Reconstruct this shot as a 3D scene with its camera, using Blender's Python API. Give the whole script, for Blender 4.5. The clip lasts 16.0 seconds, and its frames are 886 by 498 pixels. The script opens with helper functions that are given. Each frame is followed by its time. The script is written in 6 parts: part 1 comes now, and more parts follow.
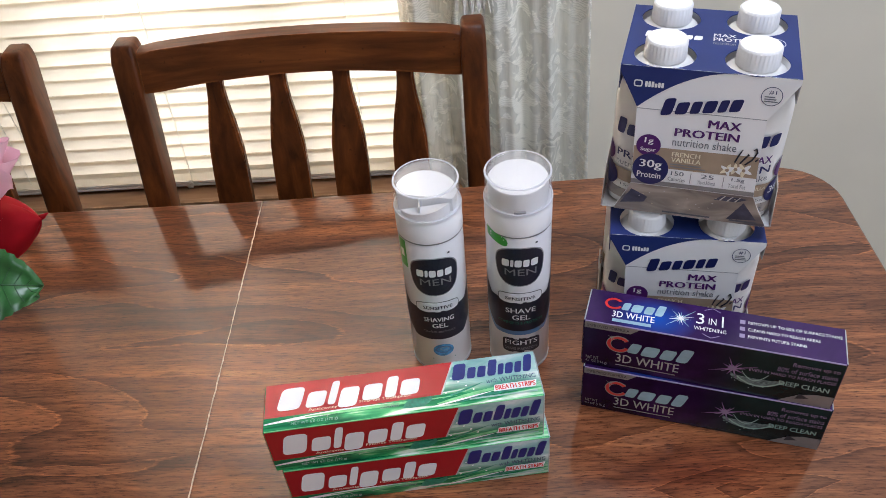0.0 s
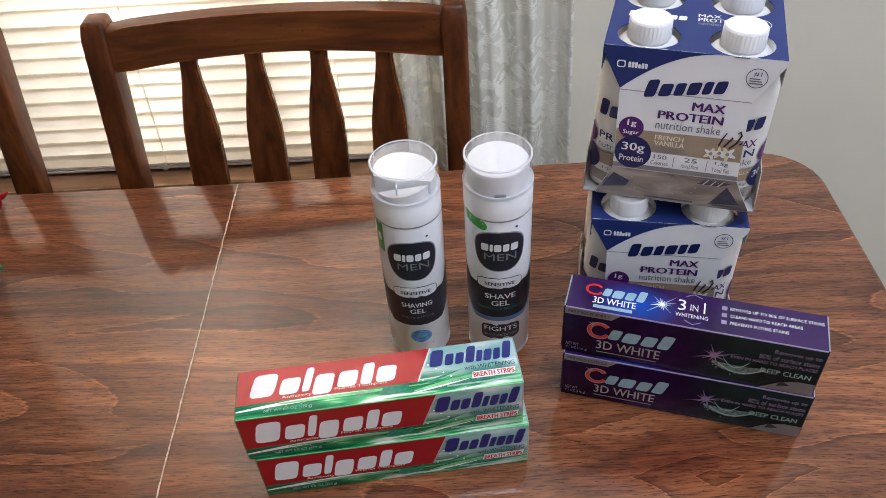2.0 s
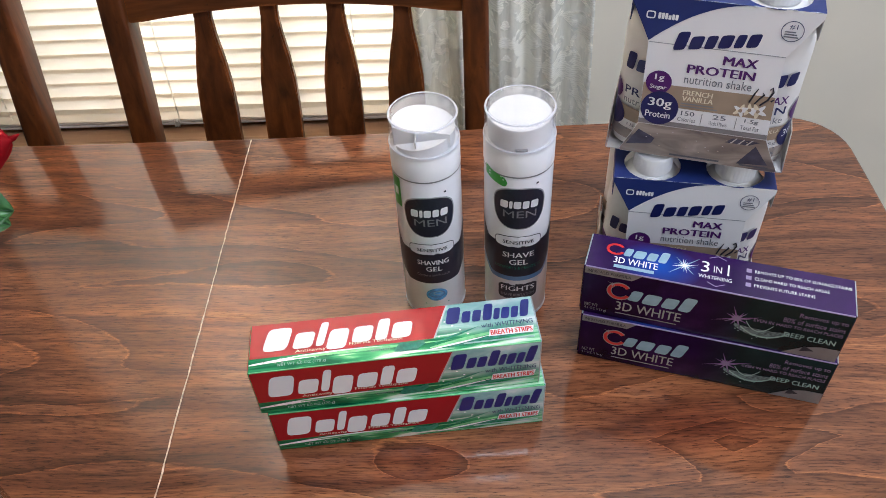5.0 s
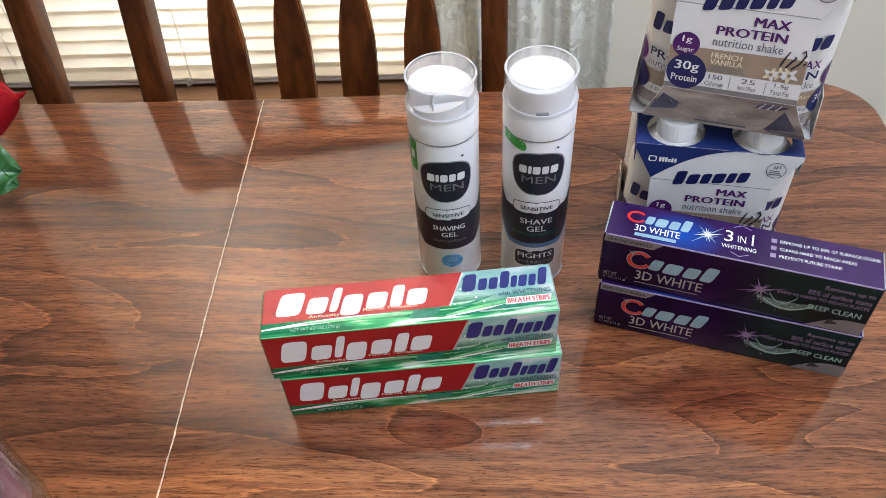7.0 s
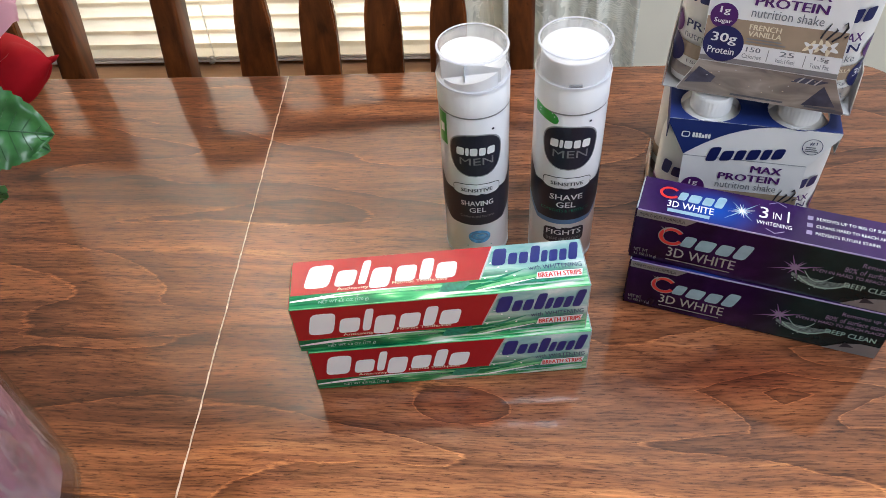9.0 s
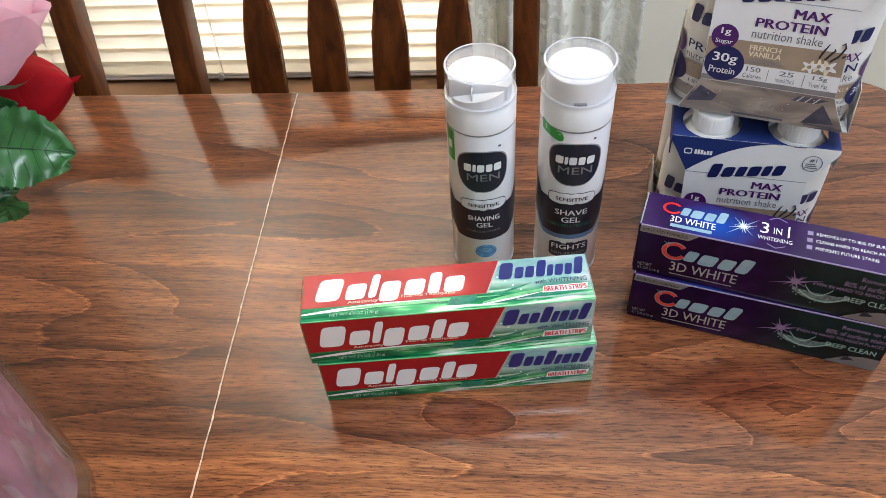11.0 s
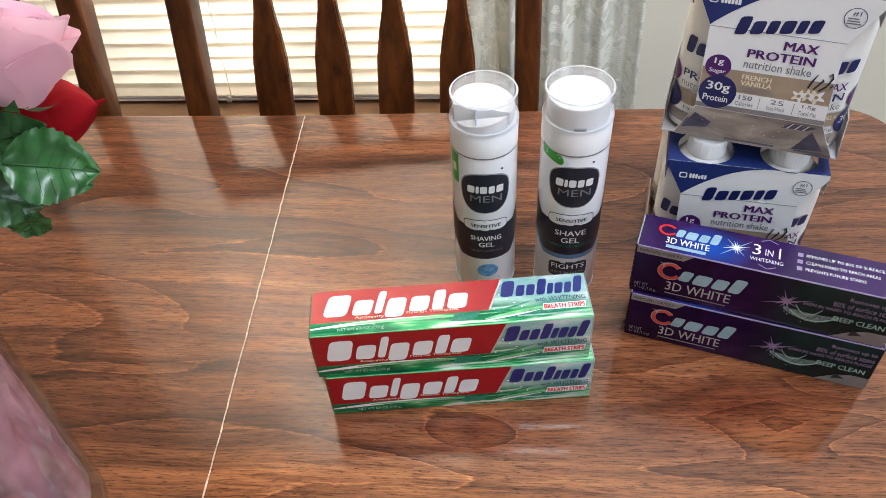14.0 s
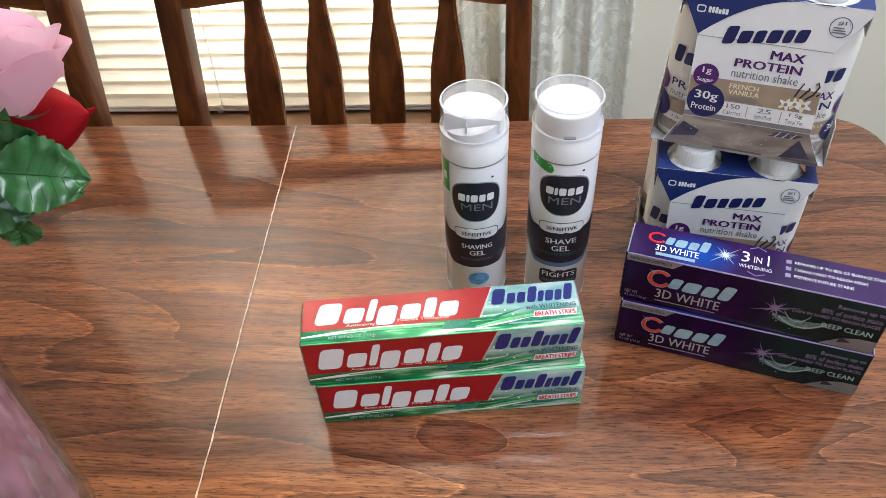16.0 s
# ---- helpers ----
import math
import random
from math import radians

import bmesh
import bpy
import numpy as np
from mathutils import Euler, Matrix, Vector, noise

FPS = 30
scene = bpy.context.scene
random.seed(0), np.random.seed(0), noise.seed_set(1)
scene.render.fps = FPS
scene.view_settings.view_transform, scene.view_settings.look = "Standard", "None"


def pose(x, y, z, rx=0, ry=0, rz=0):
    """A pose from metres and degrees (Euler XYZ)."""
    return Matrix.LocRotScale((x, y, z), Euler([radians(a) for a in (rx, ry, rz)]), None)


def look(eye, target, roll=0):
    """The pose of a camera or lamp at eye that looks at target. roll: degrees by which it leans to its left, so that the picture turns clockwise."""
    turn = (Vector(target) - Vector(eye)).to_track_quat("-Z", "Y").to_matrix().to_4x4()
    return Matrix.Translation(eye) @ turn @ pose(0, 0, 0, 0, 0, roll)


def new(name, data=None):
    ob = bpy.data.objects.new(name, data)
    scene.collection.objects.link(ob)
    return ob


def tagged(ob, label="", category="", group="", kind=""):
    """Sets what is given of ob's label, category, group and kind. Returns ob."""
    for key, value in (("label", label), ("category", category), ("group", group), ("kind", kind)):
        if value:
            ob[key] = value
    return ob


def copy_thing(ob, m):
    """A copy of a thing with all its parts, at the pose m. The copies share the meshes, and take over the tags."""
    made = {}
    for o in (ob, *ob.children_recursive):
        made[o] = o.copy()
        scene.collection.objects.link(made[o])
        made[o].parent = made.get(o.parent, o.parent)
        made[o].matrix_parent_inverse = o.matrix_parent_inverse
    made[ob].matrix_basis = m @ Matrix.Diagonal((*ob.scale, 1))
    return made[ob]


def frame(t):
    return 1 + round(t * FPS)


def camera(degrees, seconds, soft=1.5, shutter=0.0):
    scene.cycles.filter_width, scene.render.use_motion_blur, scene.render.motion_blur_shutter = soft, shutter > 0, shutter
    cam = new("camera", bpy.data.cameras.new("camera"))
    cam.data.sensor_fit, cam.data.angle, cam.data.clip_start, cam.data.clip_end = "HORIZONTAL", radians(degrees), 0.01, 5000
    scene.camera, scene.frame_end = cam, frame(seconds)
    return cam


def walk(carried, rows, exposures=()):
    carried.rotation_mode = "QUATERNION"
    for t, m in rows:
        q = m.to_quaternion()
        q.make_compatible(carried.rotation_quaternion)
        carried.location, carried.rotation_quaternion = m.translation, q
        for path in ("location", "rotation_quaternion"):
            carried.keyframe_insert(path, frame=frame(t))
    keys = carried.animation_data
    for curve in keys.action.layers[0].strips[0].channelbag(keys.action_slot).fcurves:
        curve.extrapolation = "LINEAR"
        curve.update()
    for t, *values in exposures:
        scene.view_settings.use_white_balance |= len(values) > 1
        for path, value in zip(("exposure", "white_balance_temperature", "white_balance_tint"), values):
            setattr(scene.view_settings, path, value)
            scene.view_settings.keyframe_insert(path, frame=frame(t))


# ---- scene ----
cam = camera(57.71, 16.0, 0.8)
# seconds, eye in metres, pitch, roll, yaw in degrees
ROWS = [
    (0.0, 0.1572, -0.3376, 1.3233, -42.06, 5.27, 3.46),
    (0.5, 0.1569, -0.3310, 1.3199, -42.34, 4.94, 3.23),
    (1.0, 0.1598, -0.3268, 1.3153, -42.69, 4.65, 2.65),
    (1.5, 0.1644, -0.3280, 1.3146, -42.99, 4.49, 2.12),
    (2.0, 0.1595, -0.3280, 1.3120, -43.14, 3.9, 1.82),
    (2.5, 0.1570, -0.3299, 1.3132, -43.23, 3.75, 1.82),
    (3.0, 0.1612, -0.3298, 1.3116, -43.15, 4.07, 1.98),
    (3.5, 0.1572, -0.3343, 1.3116, -43.25, 4.14, 2.49),
    (4.0, 0.1507, -0.3339, 1.3079, -43.56, 3.9, 2.84),
    (4.5, 0.1466, -0.3328, 1.3024, -44.27, 3.45, 2.72),
    (5.0, 0.1521, -0.3259, 1.2954, -45.22, 3.56, 2.92),
    (7.5, 0.1441, -0.3155, 1.2830, -47.93, 3.86, 4.71),
    (8.0, 0.1401, -0.3176, 1.2766, -48.05, 3.95, 5.18),
    (8.5, 0.1376, -0.3187, 1.2746, -48.53, 4.16, 5.61),
    (11.0, 0.1328, -0.3284, 1.2863, -47.52, 4.41, 5.97),
    (11.5, 0.1331, -0.3272, 1.2853, -47.3, 4.36, 6.02),
    (12.0, 0.1307, -0.3299, 1.2843, -47.26, 4.32, 6.05),
    (12.5, 0.1278, -0.3318, 1.2846, -47.26, 4.27, 6.15),
    (13.0, 0.1267, -0.3324, 1.2831, -47.25, 4.18, 5.99),
    (13.5, 0.1271, -0.3364, 1.2874, -47.1, 3.83, 5.66),
    (14.0, 0.1301, -0.3454, 1.3011, -45.99, 3.69, 5.64),
    (14.5, 0.1323, -0.3515, 1.3060, -44.85, 3.91, 5.55),
    (15.0, 0.1317, -0.3480, 1.3042, -44.62, 3.69, 5.35),
    (15.5, 0.1324, -0.3470, 1.3018, -44.81, 3.4, 4.97),
    (16.0, 0.1310, -0.3486, 1.3005, -45.2, 3.19, 4.75),
]
walk(cam, [(t, pose(x, y, z, 90 + pitch, 0, yaw) @ pose(0, 0, 0, 0, 0, -roll)) for t, x, y, z, pitch, roll, yaw in ROWS],
     [(0.0, -0.46, 5850, 16), (4.5, -0.35, 5850, 16), (7.5, -0.13, 5850, 13), (13.0, -0.12, 6000, 12), (14.5, -0.07, 5900, 12), (16.0, -0.09, 5900, 12)])

Z = 0.75   # height of the table top
SEAM_X = -0.0868   # joint of the table's leaves
LENS = (0.345, 0.004, 0.118, 0.048)   # the pointed figure in the wood: middle and half sizes

# ---------------------------------------------------------------- light
world = bpy.data.worlds.new("sky")
scene.world = world
world.use_nodes = True
wn = world.node_tree
sky = wn.nodes.new("ShaderNodeTexSky")
sky.sky_type = 'NISHITA'
sky.sun_disc = False
sky.sun_elevation = radians(42)
sky.sun_rotation = radians(25)
wn.links.new(sky.outputs[0], wn.nodes["Background"].inputs[0])
wn.nodes["Background"].inputs[1].default_value = 0.12


def lamp_area(name, m, sx, sy, watts, colour):
    data = bpy.data.lights.new(name, 'AREA')
    data.shape, data.size, data.size_y, data.energy, data.color = 'RECTANGLE', sx, sy, watts, colour
    ob = new(name, data)
    ob.matrix_world = m
    return ob


sun_data = bpy.data.lights.new("sun", 'SUN')
sun_data.energy, sun_data.angle, sun_data.color = 2.0, radians(0.6), (1.0, 0.95, 0.87)
sun = new("sun", sun_data)
sun.matrix_world = look((-0.9, 3.0, 3.6), (-0.4, 0.6, 1.2))

# daylight at the window behind the table
lamp_area("window_daylight", look((-0.13, 0.96, 1.70), (-0.13, 0.0, 1.50)), 0.46, 1.50, 34, (1.0, 0.972, 0.93))
# fill from an added side opening, out of view
lamp_area("side_fill_light", look((2.22, -1.3, 1.6), (0.1, -0.1, 0.8)), 1.5, 1.1, 25, (0.90, 0.95, 1.0))
# unseen overhead lamp, assumed in order to brighten caps and other top faces
lamp_area("assumed_overhead_light", pose(0.55, -0.05, 2.36), 0.6, 0.6, 24, (0.91, 0.955, 1.0))

# ---------------------------------------------------------------- materials


def base(name, colour=(0.5, 0.5, 0.5), rough=0.5, metal=0.0, **more):
    m = bpy.data.materials.new(name)
    m.use_nodes = True
    b = m.node_tree.nodes["Principled BSDF"]
    b.inputs["Base Color"].default_value = (*colour, 1)
    b.inputs["Roughness"].default_value = rough
    b.inputs["Metallic"].default_value = metal
    for k, v in more.items():
        b.inputs[k.replace("_", " ")].default_value = v
    return m, m.node_tree, b


def coords(nt, scale=(1, 1, 1), rot=(0, 0, 0), kind="Object", loc=(0, 0, 0)):
    tc, mp = nt.nodes.new("ShaderNodeTexCoord"), nt.nodes.new("ShaderNodeMapping")
    mp.inputs["Scale"].default_value, mp.inputs["Rotation"].default_value, mp.inputs["Location"].default_value = scale, rot, loc
    nt.links.new(tc.outputs[kind], mp.inputs[0])
    return mp.outputs[0]


def noise_tex(nt, vec, scale, detail=4, rough=0.55, distort=0.0):
    n = nt.nodes.new("ShaderNodeTexNoise")
    n.inputs["Scale"].default_value, n.inputs["Detail"].default_value = scale, detail
    n.inputs["Roughness"].default_value, n.inputs["Distortion"].default_value = rough, distort
    nt.links.new(vec, n.inputs["Vector"])
    return n.outputs[0]


def ramp(nt, fac, stops):
    r = nt.nodes.new("ShaderNodeValToRGB")
    e = r.color_ramp.elements
    while len(e) < len(stops):
        e.new(0.5)
    for el, (p, c) in zip(e, stops):
        el.position, el.color = p, (*c, 1) if len(c) == 3 else c
    nt.links.new(fac, r.inputs[0])
    return r.outputs[0]


def mix(nt, fac, a, b, how='MIX'):
    n = nt.nodes.new("ShaderNodeMix")
    n.data_type, n.blend_type = 'RGBA', how
    for sock, val in ((n.inputs[0], fac), (n.inputs[6], a), (n.inputs[7], b)):
        if isinstance(val, (int, float)):
            sock.default_value = val
        elif isinstance(val, tuple):
            sock.default_value = (*val, 1)
        else:
            nt.links.new(val, sock)
    return n.outputs[2]


def bump(nt, b, height, strength, dist=0.001):
    n = nt.nodes.new("ShaderNodeBump")
    n.inputs["Strength"].default_value, n.inputs["Distance"].default_value = strength, dist
    nt.links.new(height, n.inputs["Height"])
    nt.links.new(n.outputs[0], b.inputs["Normal"])


def plain(name, colour, rough=0.5, metal=0.0, vary=0.08, scale=60, **more):
    """A paint, print or plastic with slight mottling and relief."""
    m, nt, b = base(name, colour, rough, metal, **more)
    n = noise_tex(nt, coords(nt), scale, 3)
    lo = tuple(c * (1 - vary) for c in colour)
    hi = tuple(min(1, c * (1 + vary)) for c in colour)
    nt.links.new(ramp(nt, n, ((0.3, lo), (0.7, hi))), b.inputs["Base Color"])
    return m


def math_node(nt, op, a, b=0.0):
    n = nt.nodes.new("ShaderNodeMath")
    n.operation = op
    for sock, val in ((n.inputs[0], a), (n.inputs[1], b)):
        if isinstance(val, (int, float)):
            sock.default_value = val
        else:
            nt.links.new(val, sock)
    return n.outputs[0]


def warped(nt, scale, high, kind="Object"):
    """Surface coordinates whose y wanders slowly, so that grain along x undulates."""
    flat = coords(nt, kind=kind)
    n = noise_tex(nt, scaled(nt, flat, scale), 1.0, 2, 0.5)
    off = nt.nodes.new("ShaderNodeCombineXYZ")
    nt.links.new(math_node(nt, 'MULTIPLY', math_node(nt, 'SUBTRACT', n, 0.5), high), off.inputs[1])
    add = nt.nodes.new("ShaderNodeVectorMath")
    add.operation = 'ADD'
    nt.links.new(flat, add.inputs[0])
    nt.links.new(off.outputs[0], add.inputs[1])
    return add.outputs[0]


def table_wood():
    """Printed walnut: undulating grain, a pointed cathedral figure and one eye, dark streaks, short pores, knots."""
    m, nt, b = base("table_wood", rough=0.3, Specular_IOR_Level=0.15)
    b.inputs["Coat Weight"].default_value = 1.0
    b.inputs["Coat Roughness"].default_value = 0.10
    b.inputs["Coat IOR"].default_value = 1.5
    vec = warped(nt, (3.2, 6.0, 1), 0.034)
    wild = warped(nt, (9.0, 14.0, 1), 0.022)
    band = noise_tex(nt, scaled(nt, vec, (1.1, 13, 1)), 1.0, 3, 0.55, 0.4)
    grain = noise_tex(nt, scaled(nt, vec, (4.5, 70, 1)), 1.0, 9, 0.70, 0.4)
    fine = noise_tex(nt, scaled(nt, vec, (48, 640, 1)), 1.0, 4, 0.65, 0.3)
    col = ramp(nt, grain, ((0.27, (0.062, 0.0208, 0.0100)), (0.41, (0.133, 0.0460, 0.0205)), (0.55, (0.200, 0.0740, 0.0325)), (0.74, (0.310, 0.127, 0.056))))
    tone = ramp(nt, band, ((0.30, (0.50, 0.44, 0.40)), (0.43, (0.84, 0.80, 0.77)), (0.57, (1.10, 1.08, 1.03)), (0.72, (1.40, 1.40, 1.28))))
    col = mix(nt, 1.0, col, tone, 'MULTIPLY')
    # the strip of yellower wood along the near side of the printed boards
    sep = nt.nodes.new("ShaderNodeSeparateXYZ")
    nt.links.new(vec, sep.inputs[0])
    board = nt.nodes.new("ShaderNodeMapRange")
    board.interpolation_type = 'SMOOTHSTEP'
    board.inputs[1].default_value, board.inputs[2].default_value = -0.018, -0.062
    nt.links.new(sep.outputs[1], board.inputs[0])
    col = mix(nt, board.outputs[0], col, mix(nt, 1.0, col, (1.55, 1.66, 1.52), 'MULTIPLY'))
    # left leaf tinted darker, standing in for the weaker window light there
    left_leaf_shade = math_node(nt, 'LESS_THAN', sep.outputs[0], SEAM_X)
    col = mix(nt, math_node(nt, 'MULTIPLY', left_leaf_shade, 0.9), col, mix(nt, 1.0, col, (0.80, 0.77, 0.74), 'MULTIPLY'))
    # contour figure: a thin ragged pale line with a dark side wherever the field crosses a level
    field = noise_tex(nt, scaled(nt, wild, (2.2, 9.0, 1)), 1.0, 2, 0.40, 0.4)
    g = nt.nodes.new("ShaderNodeTexGradient")
    g.gradient_type = 'SPHERICAL'
    nt.links.new(coords(nt, (1 / 0.040, 1 / 0.020, 0), loc=(-0.1106 / 0.040, 0.0142 / 0.020, 0)), g.inputs[0])
    field = math_node(nt, 'ADD', field, math_node(nt, 'MULTIPLY', g.outputs[1], 0.12))
    # the cathedral: a rhombus, pointed along the grain
    sw = nt.nodes.new("ShaderNodeSeparateXYZ")
    nt.links.new(wild, sw.inputs[0])
    rx = math_node(nt, 'DIVIDE', math_node(nt, 'ABSOLUTE', math_node(nt, 'SUBTRACT', sw.outputs[0], LENS[0])), LENS[2])
    ry = math_node(nt, 'DIVIDE', math_node(nt, 'ABSOLUTE', math_node(nt, 'SUBTRACT', sw.outputs[1], LENS[1])), LENS[3])
    lens = math_node(nt, 'MAXIMUM', math_node(nt, 'SUBTRACT', 1.0, math_node(nt, 'ADD', rx, ry)), 0.0)
    field = math_node(nt, 'ADD', field, math_node(nt, 'MULTIPLY', lens, 0.30))
    rag = math_node(nt, 'MULTIPLY', math_node(nt, 'SUBTRACT', noise_tex(nt, scaled(nt, vec, (60, 420, 1)), 1.0, 3, 0.6), 0.5), 0.018)
    saw = math_node(nt, 'FRACT', math_node(nt, 'MULTIPLY', math_node(nt, 'ADD', field, rag), 7.0))
    fig = ramp(nt, saw, ((0.0, (1.85, 1.85, 1.60)), (0.020, (1.50, 1.46, 1.32)), (0.038, (0.46, 0.41, 0.38)), (0.30, (0.94, 0.92, 0.90)), (1.0, (1.08, 1.08, 1.06))))
    col = mix(nt, ramp(nt, band, ((0.35, (1.0,) * 3), (0.65, (0.75,) * 3))), col, mix(nt, 1.0, col, fig, 'MULTIPLY'))
    pores = ramp(nt, fine, ((0.35, (0.46, 0.40, 0.37)), (0.48, (0.98, 0.98, 0.98)), (0.66, (1.28, 1.26, 1.20))))
    col = mix(nt, 1.0, col, pores, 'MULTIPLY')
    fleck = noise_tex(nt, scaled(nt, vec, (120, 950, 1)), 1.0, 2, 0.6, 0.2)
    col = mix(nt, 1.0, col, ramp(nt, fleck, ((0.31, (0.36, 0.30, 0.27)), (0.40, (1, 1, 1)), (0.64, (1.12, 1.11, 1.08)))), 'MULTIPLY')
    streak = noise_tex(nt, scaled(nt, vec, (2.4, 120, 1)), 1.0, 6, 0.62, 0.5)
    col = mix(nt, 1.0, col, ramp(nt, streak, ((0.29, (0.48, 0.42, 0.38)), (0.43, (1, 1, 1)), (0.70, (1.20, 1.18, 1.12)))), 'MULTIPLY')
    # reddish eye of the figure and the red heart of the cathedral
    # the eye is spread wider, painting in shade before the cartons
    for cx, cy, ax, ay, deep in ((0.1106, -0.0142, 0.050, 0.022, 0.50), (LENS[0] - 0.02, LENS[1] + 0.012, 0.085, 0.030, 0.80)):
        g = nt.nodes.new("ShaderNodeTexGradient")
        g.gradient_type = 'SPHERICAL'
        nt.links.new(coords(nt, (1 / ax, 1 / ay, 0), loc=(-cx / ax, -cy / ay, 0)), g.inputs[0])
        col = mix(nt, 1.0, col, ramp(nt, g.outputs[1], ((0.0, (1, 1, 1)), (0.5, (1.0, 0.86, 0.80)), (1.0, (deep, deep * 0.74, deep * 0.70)))), 'MULTIPLY')
    # knots
    v = nt.nodes.new("ShaderNodeTexVoronoi")
    v.inputs["Scale"].default_value = 1.0
    nt.links.new(coords(nt, (3.1, 7.5, 1), loc=(0.16, 0.22, 0)), v.inputs["Vector"])
    kn = ramp(nt, v.outputs[0], ((0.012, (0.16, 0.09, 0.07)), (0.045, (0.66, 0.58, 0.52)), (0.11, (1, 1, 1))))
    col = mix(nt, 0.9, col, kn, 'MULTIPLY')
    nt.links.new(col, b.inputs["Base Color"])
    rr = ramp(nt, noise_tex(nt, coords(nt, (2, 9, 1)), 3, 4), ((0.3, (0.28,) * 3), (0.7, (0.40,) * 3)))
    nt.links.new(rr, b.inputs["Roughness"])
    bump(nt, b, fine, 0.08, 0.0005)
    return m


def chair_wood(name, dark, light, axis):
    m, nt, b = base(name, rough=0.38, Specular_IOR_Level=0.25)
    b.inputs["Coat Weight"].default_value = 0.0
    b.inputs["Coat Roughness"].default_value = 0.2
    s = [70, 70, 70]
    s["xyz".index(axis)] = 5
    grain = noise_tex(nt, coords(nt, tuple(s)), 1.0, 6, 0.6, 0.5)
    big = noise_tex(nt, coords(nt), 9, 3)
    col = ramp(nt, grain, ((0.3, dark), (0.55, tuple((p + q) / 2 for p, q in zip(dark, light))), (0.75, light)))
    col = mix(nt, 0.6, col, ramp(nt, big, ((0.3, (0.62, 0.58, 0.55)), (0.65, (1.1, 1.08, 1.05)))), 'MULTIPLY')
    spots = noise_tex(nt, coords(nt), 160, 2)
    col = mix(nt, 0.7, col, ramp(nt, spots, ((0.24, (0.25, 0.2, 0.18)), (0.31, (1, 1, 1)))), 'MULTIPLY')
    # finish rubbed through along the edges
    bev = nt.nodes.new("ShaderNodeBevel")
    bev.samples = 4
    bev.inputs["Radius"].default_value = 0.0035
    geo = nt.nodes.new("ShaderNodeNewGeometry")
    dot = nt.nodes.new("ShaderNodeVectorMath")
    dot.operation = 'DOT_PRODUCT'
    nt.links.new(bev.outputs[0], dot.inputs[0])
    nt.links.new(geo.outputs["Normal"], dot.inputs[1])
    edge = ramp(nt, dot.outputs["Value"], ((0.90, (1, 1, 1)), (0.985, (0, 0, 0))))
    rub = ramp(nt, noise_tex(nt, coords(nt), 45, 4), ((0.42, (0, 0, 0)), (0.62, (0.75,) * 3)))
    col = mix(nt, mix(nt, 1.0, edge, rub, 'MULTIPLY'), col, tuple(min(1.0, c * 1.9) for c in light))
    nt.links.new(col, b.inputs["Base Color"])
    bump(nt, b, grain, 0.15, 0.0008)
    return m


def blind_slat():
    m, nt, b = base("blind_vinyl", (0.88, 0.86, 0.81), 0.45)
    t = nt.nodes.new("ShaderNodeBsdfTranslucent")
    n = noise_tex(nt, coords(nt, (3, 3, 14)), 4, 3)
    col = ramp(nt, n, ((0.3, (0.84, 0.78, 0.665)), (0.7, (0.90, 0.85, 0.745))))
    nt.links.new(col, t.inputs[0])
    nt.links.new(col, b.inputs["Base Color"])
    mx = nt.nodes.new("ShaderNodeMixShader")
    mx.inputs[0].default_value = 0.92
    nt.links.new(b.outputs[0], mx.inputs[1])
    nt.links.new(t.outputs[0], mx.inputs[2])
    nt.links.new(mx.outputs[0], nt.nodes["Material Output"].inputs[0])
    return m


def lace():
    """Cotton lace: an open net with dense flowers and leaves darned in cross stitches."""
    m, nt, b = base("lace", (0.88, 0.88, 0.83), 0.85)
    flat = coords(nt)
    flowers = noise_tex(nt, scaled(nt, flat, (1, 0.3, 0.8)), 38, 3, 0.5, 1.4)
    mask = ramp(nt, flowers, ((0.49, (0.0,) * 3), (0.53, (1.0,) * 3)))
    w = nt.nodes.new("ShaderNodeTexWave")
    w.bands_direction = 'Z'
    w.inputs["Scale"].default_value, w.inputs["Distortion"].default_value = 95, 7.0
    w.inputs["Detail"].default_value, w.inputs["Detail Scale"].default_value = 3.0, 2.2
    nt.links.new(scaled(nt, flat, (1.0, 0.2, 1.0)), w.inputs["Vector"])
    stitch = ramp(nt, w.outputs[1], ((0.2, (0.74, 0.74, 0.67)), (0.6, (0.93, 0.925, 0.85))))
    net = ramp(nt, noise_tex(nt, scaled(nt, flat, (420, 30, 40)), 1.0, 2), ((0.3, (0.68, 0.69, 0.62)), (0.7, (0.82, 0.82, 0.75))))
    col = mix(nt, mask, net, stitch)
    nt.links.new(col, b.inputs["Base Color"])
    t = nt.nodes.new("ShaderNodeBsdfTranslucent")
    nt.links.new(col, t.inputs[0])
    mx = nt.nodes.new("ShaderNodeMixShader")
    mx.inputs[0].default_value = 0.22
    nt.links.new(b.outputs[0], mx.inputs[1])
    nt.links.new(t.outputs[0], mx.inputs[2])
    tr = nt.nodes.new("ShaderNodeBsdfTransparent")
    out = nt.nodes.new("ShaderNodeMixShader")
    nt.links.new(mix(nt, mask, (0.74, 0.74, 0.74), (0.985, 0.985, 0.985)), out.inputs[0])
    nt.links.new(tr.outputs[0], out.inputs[1])
    nt.links.new(mx.outputs[0], out.inputs[2])
    nt.links.new(out.outputs[0], nt.nodes["Material Output"].inputs[0])
    bump(nt, b, mix(nt, 0.5, mask, stitch), 0.7, 0.002)
    return m


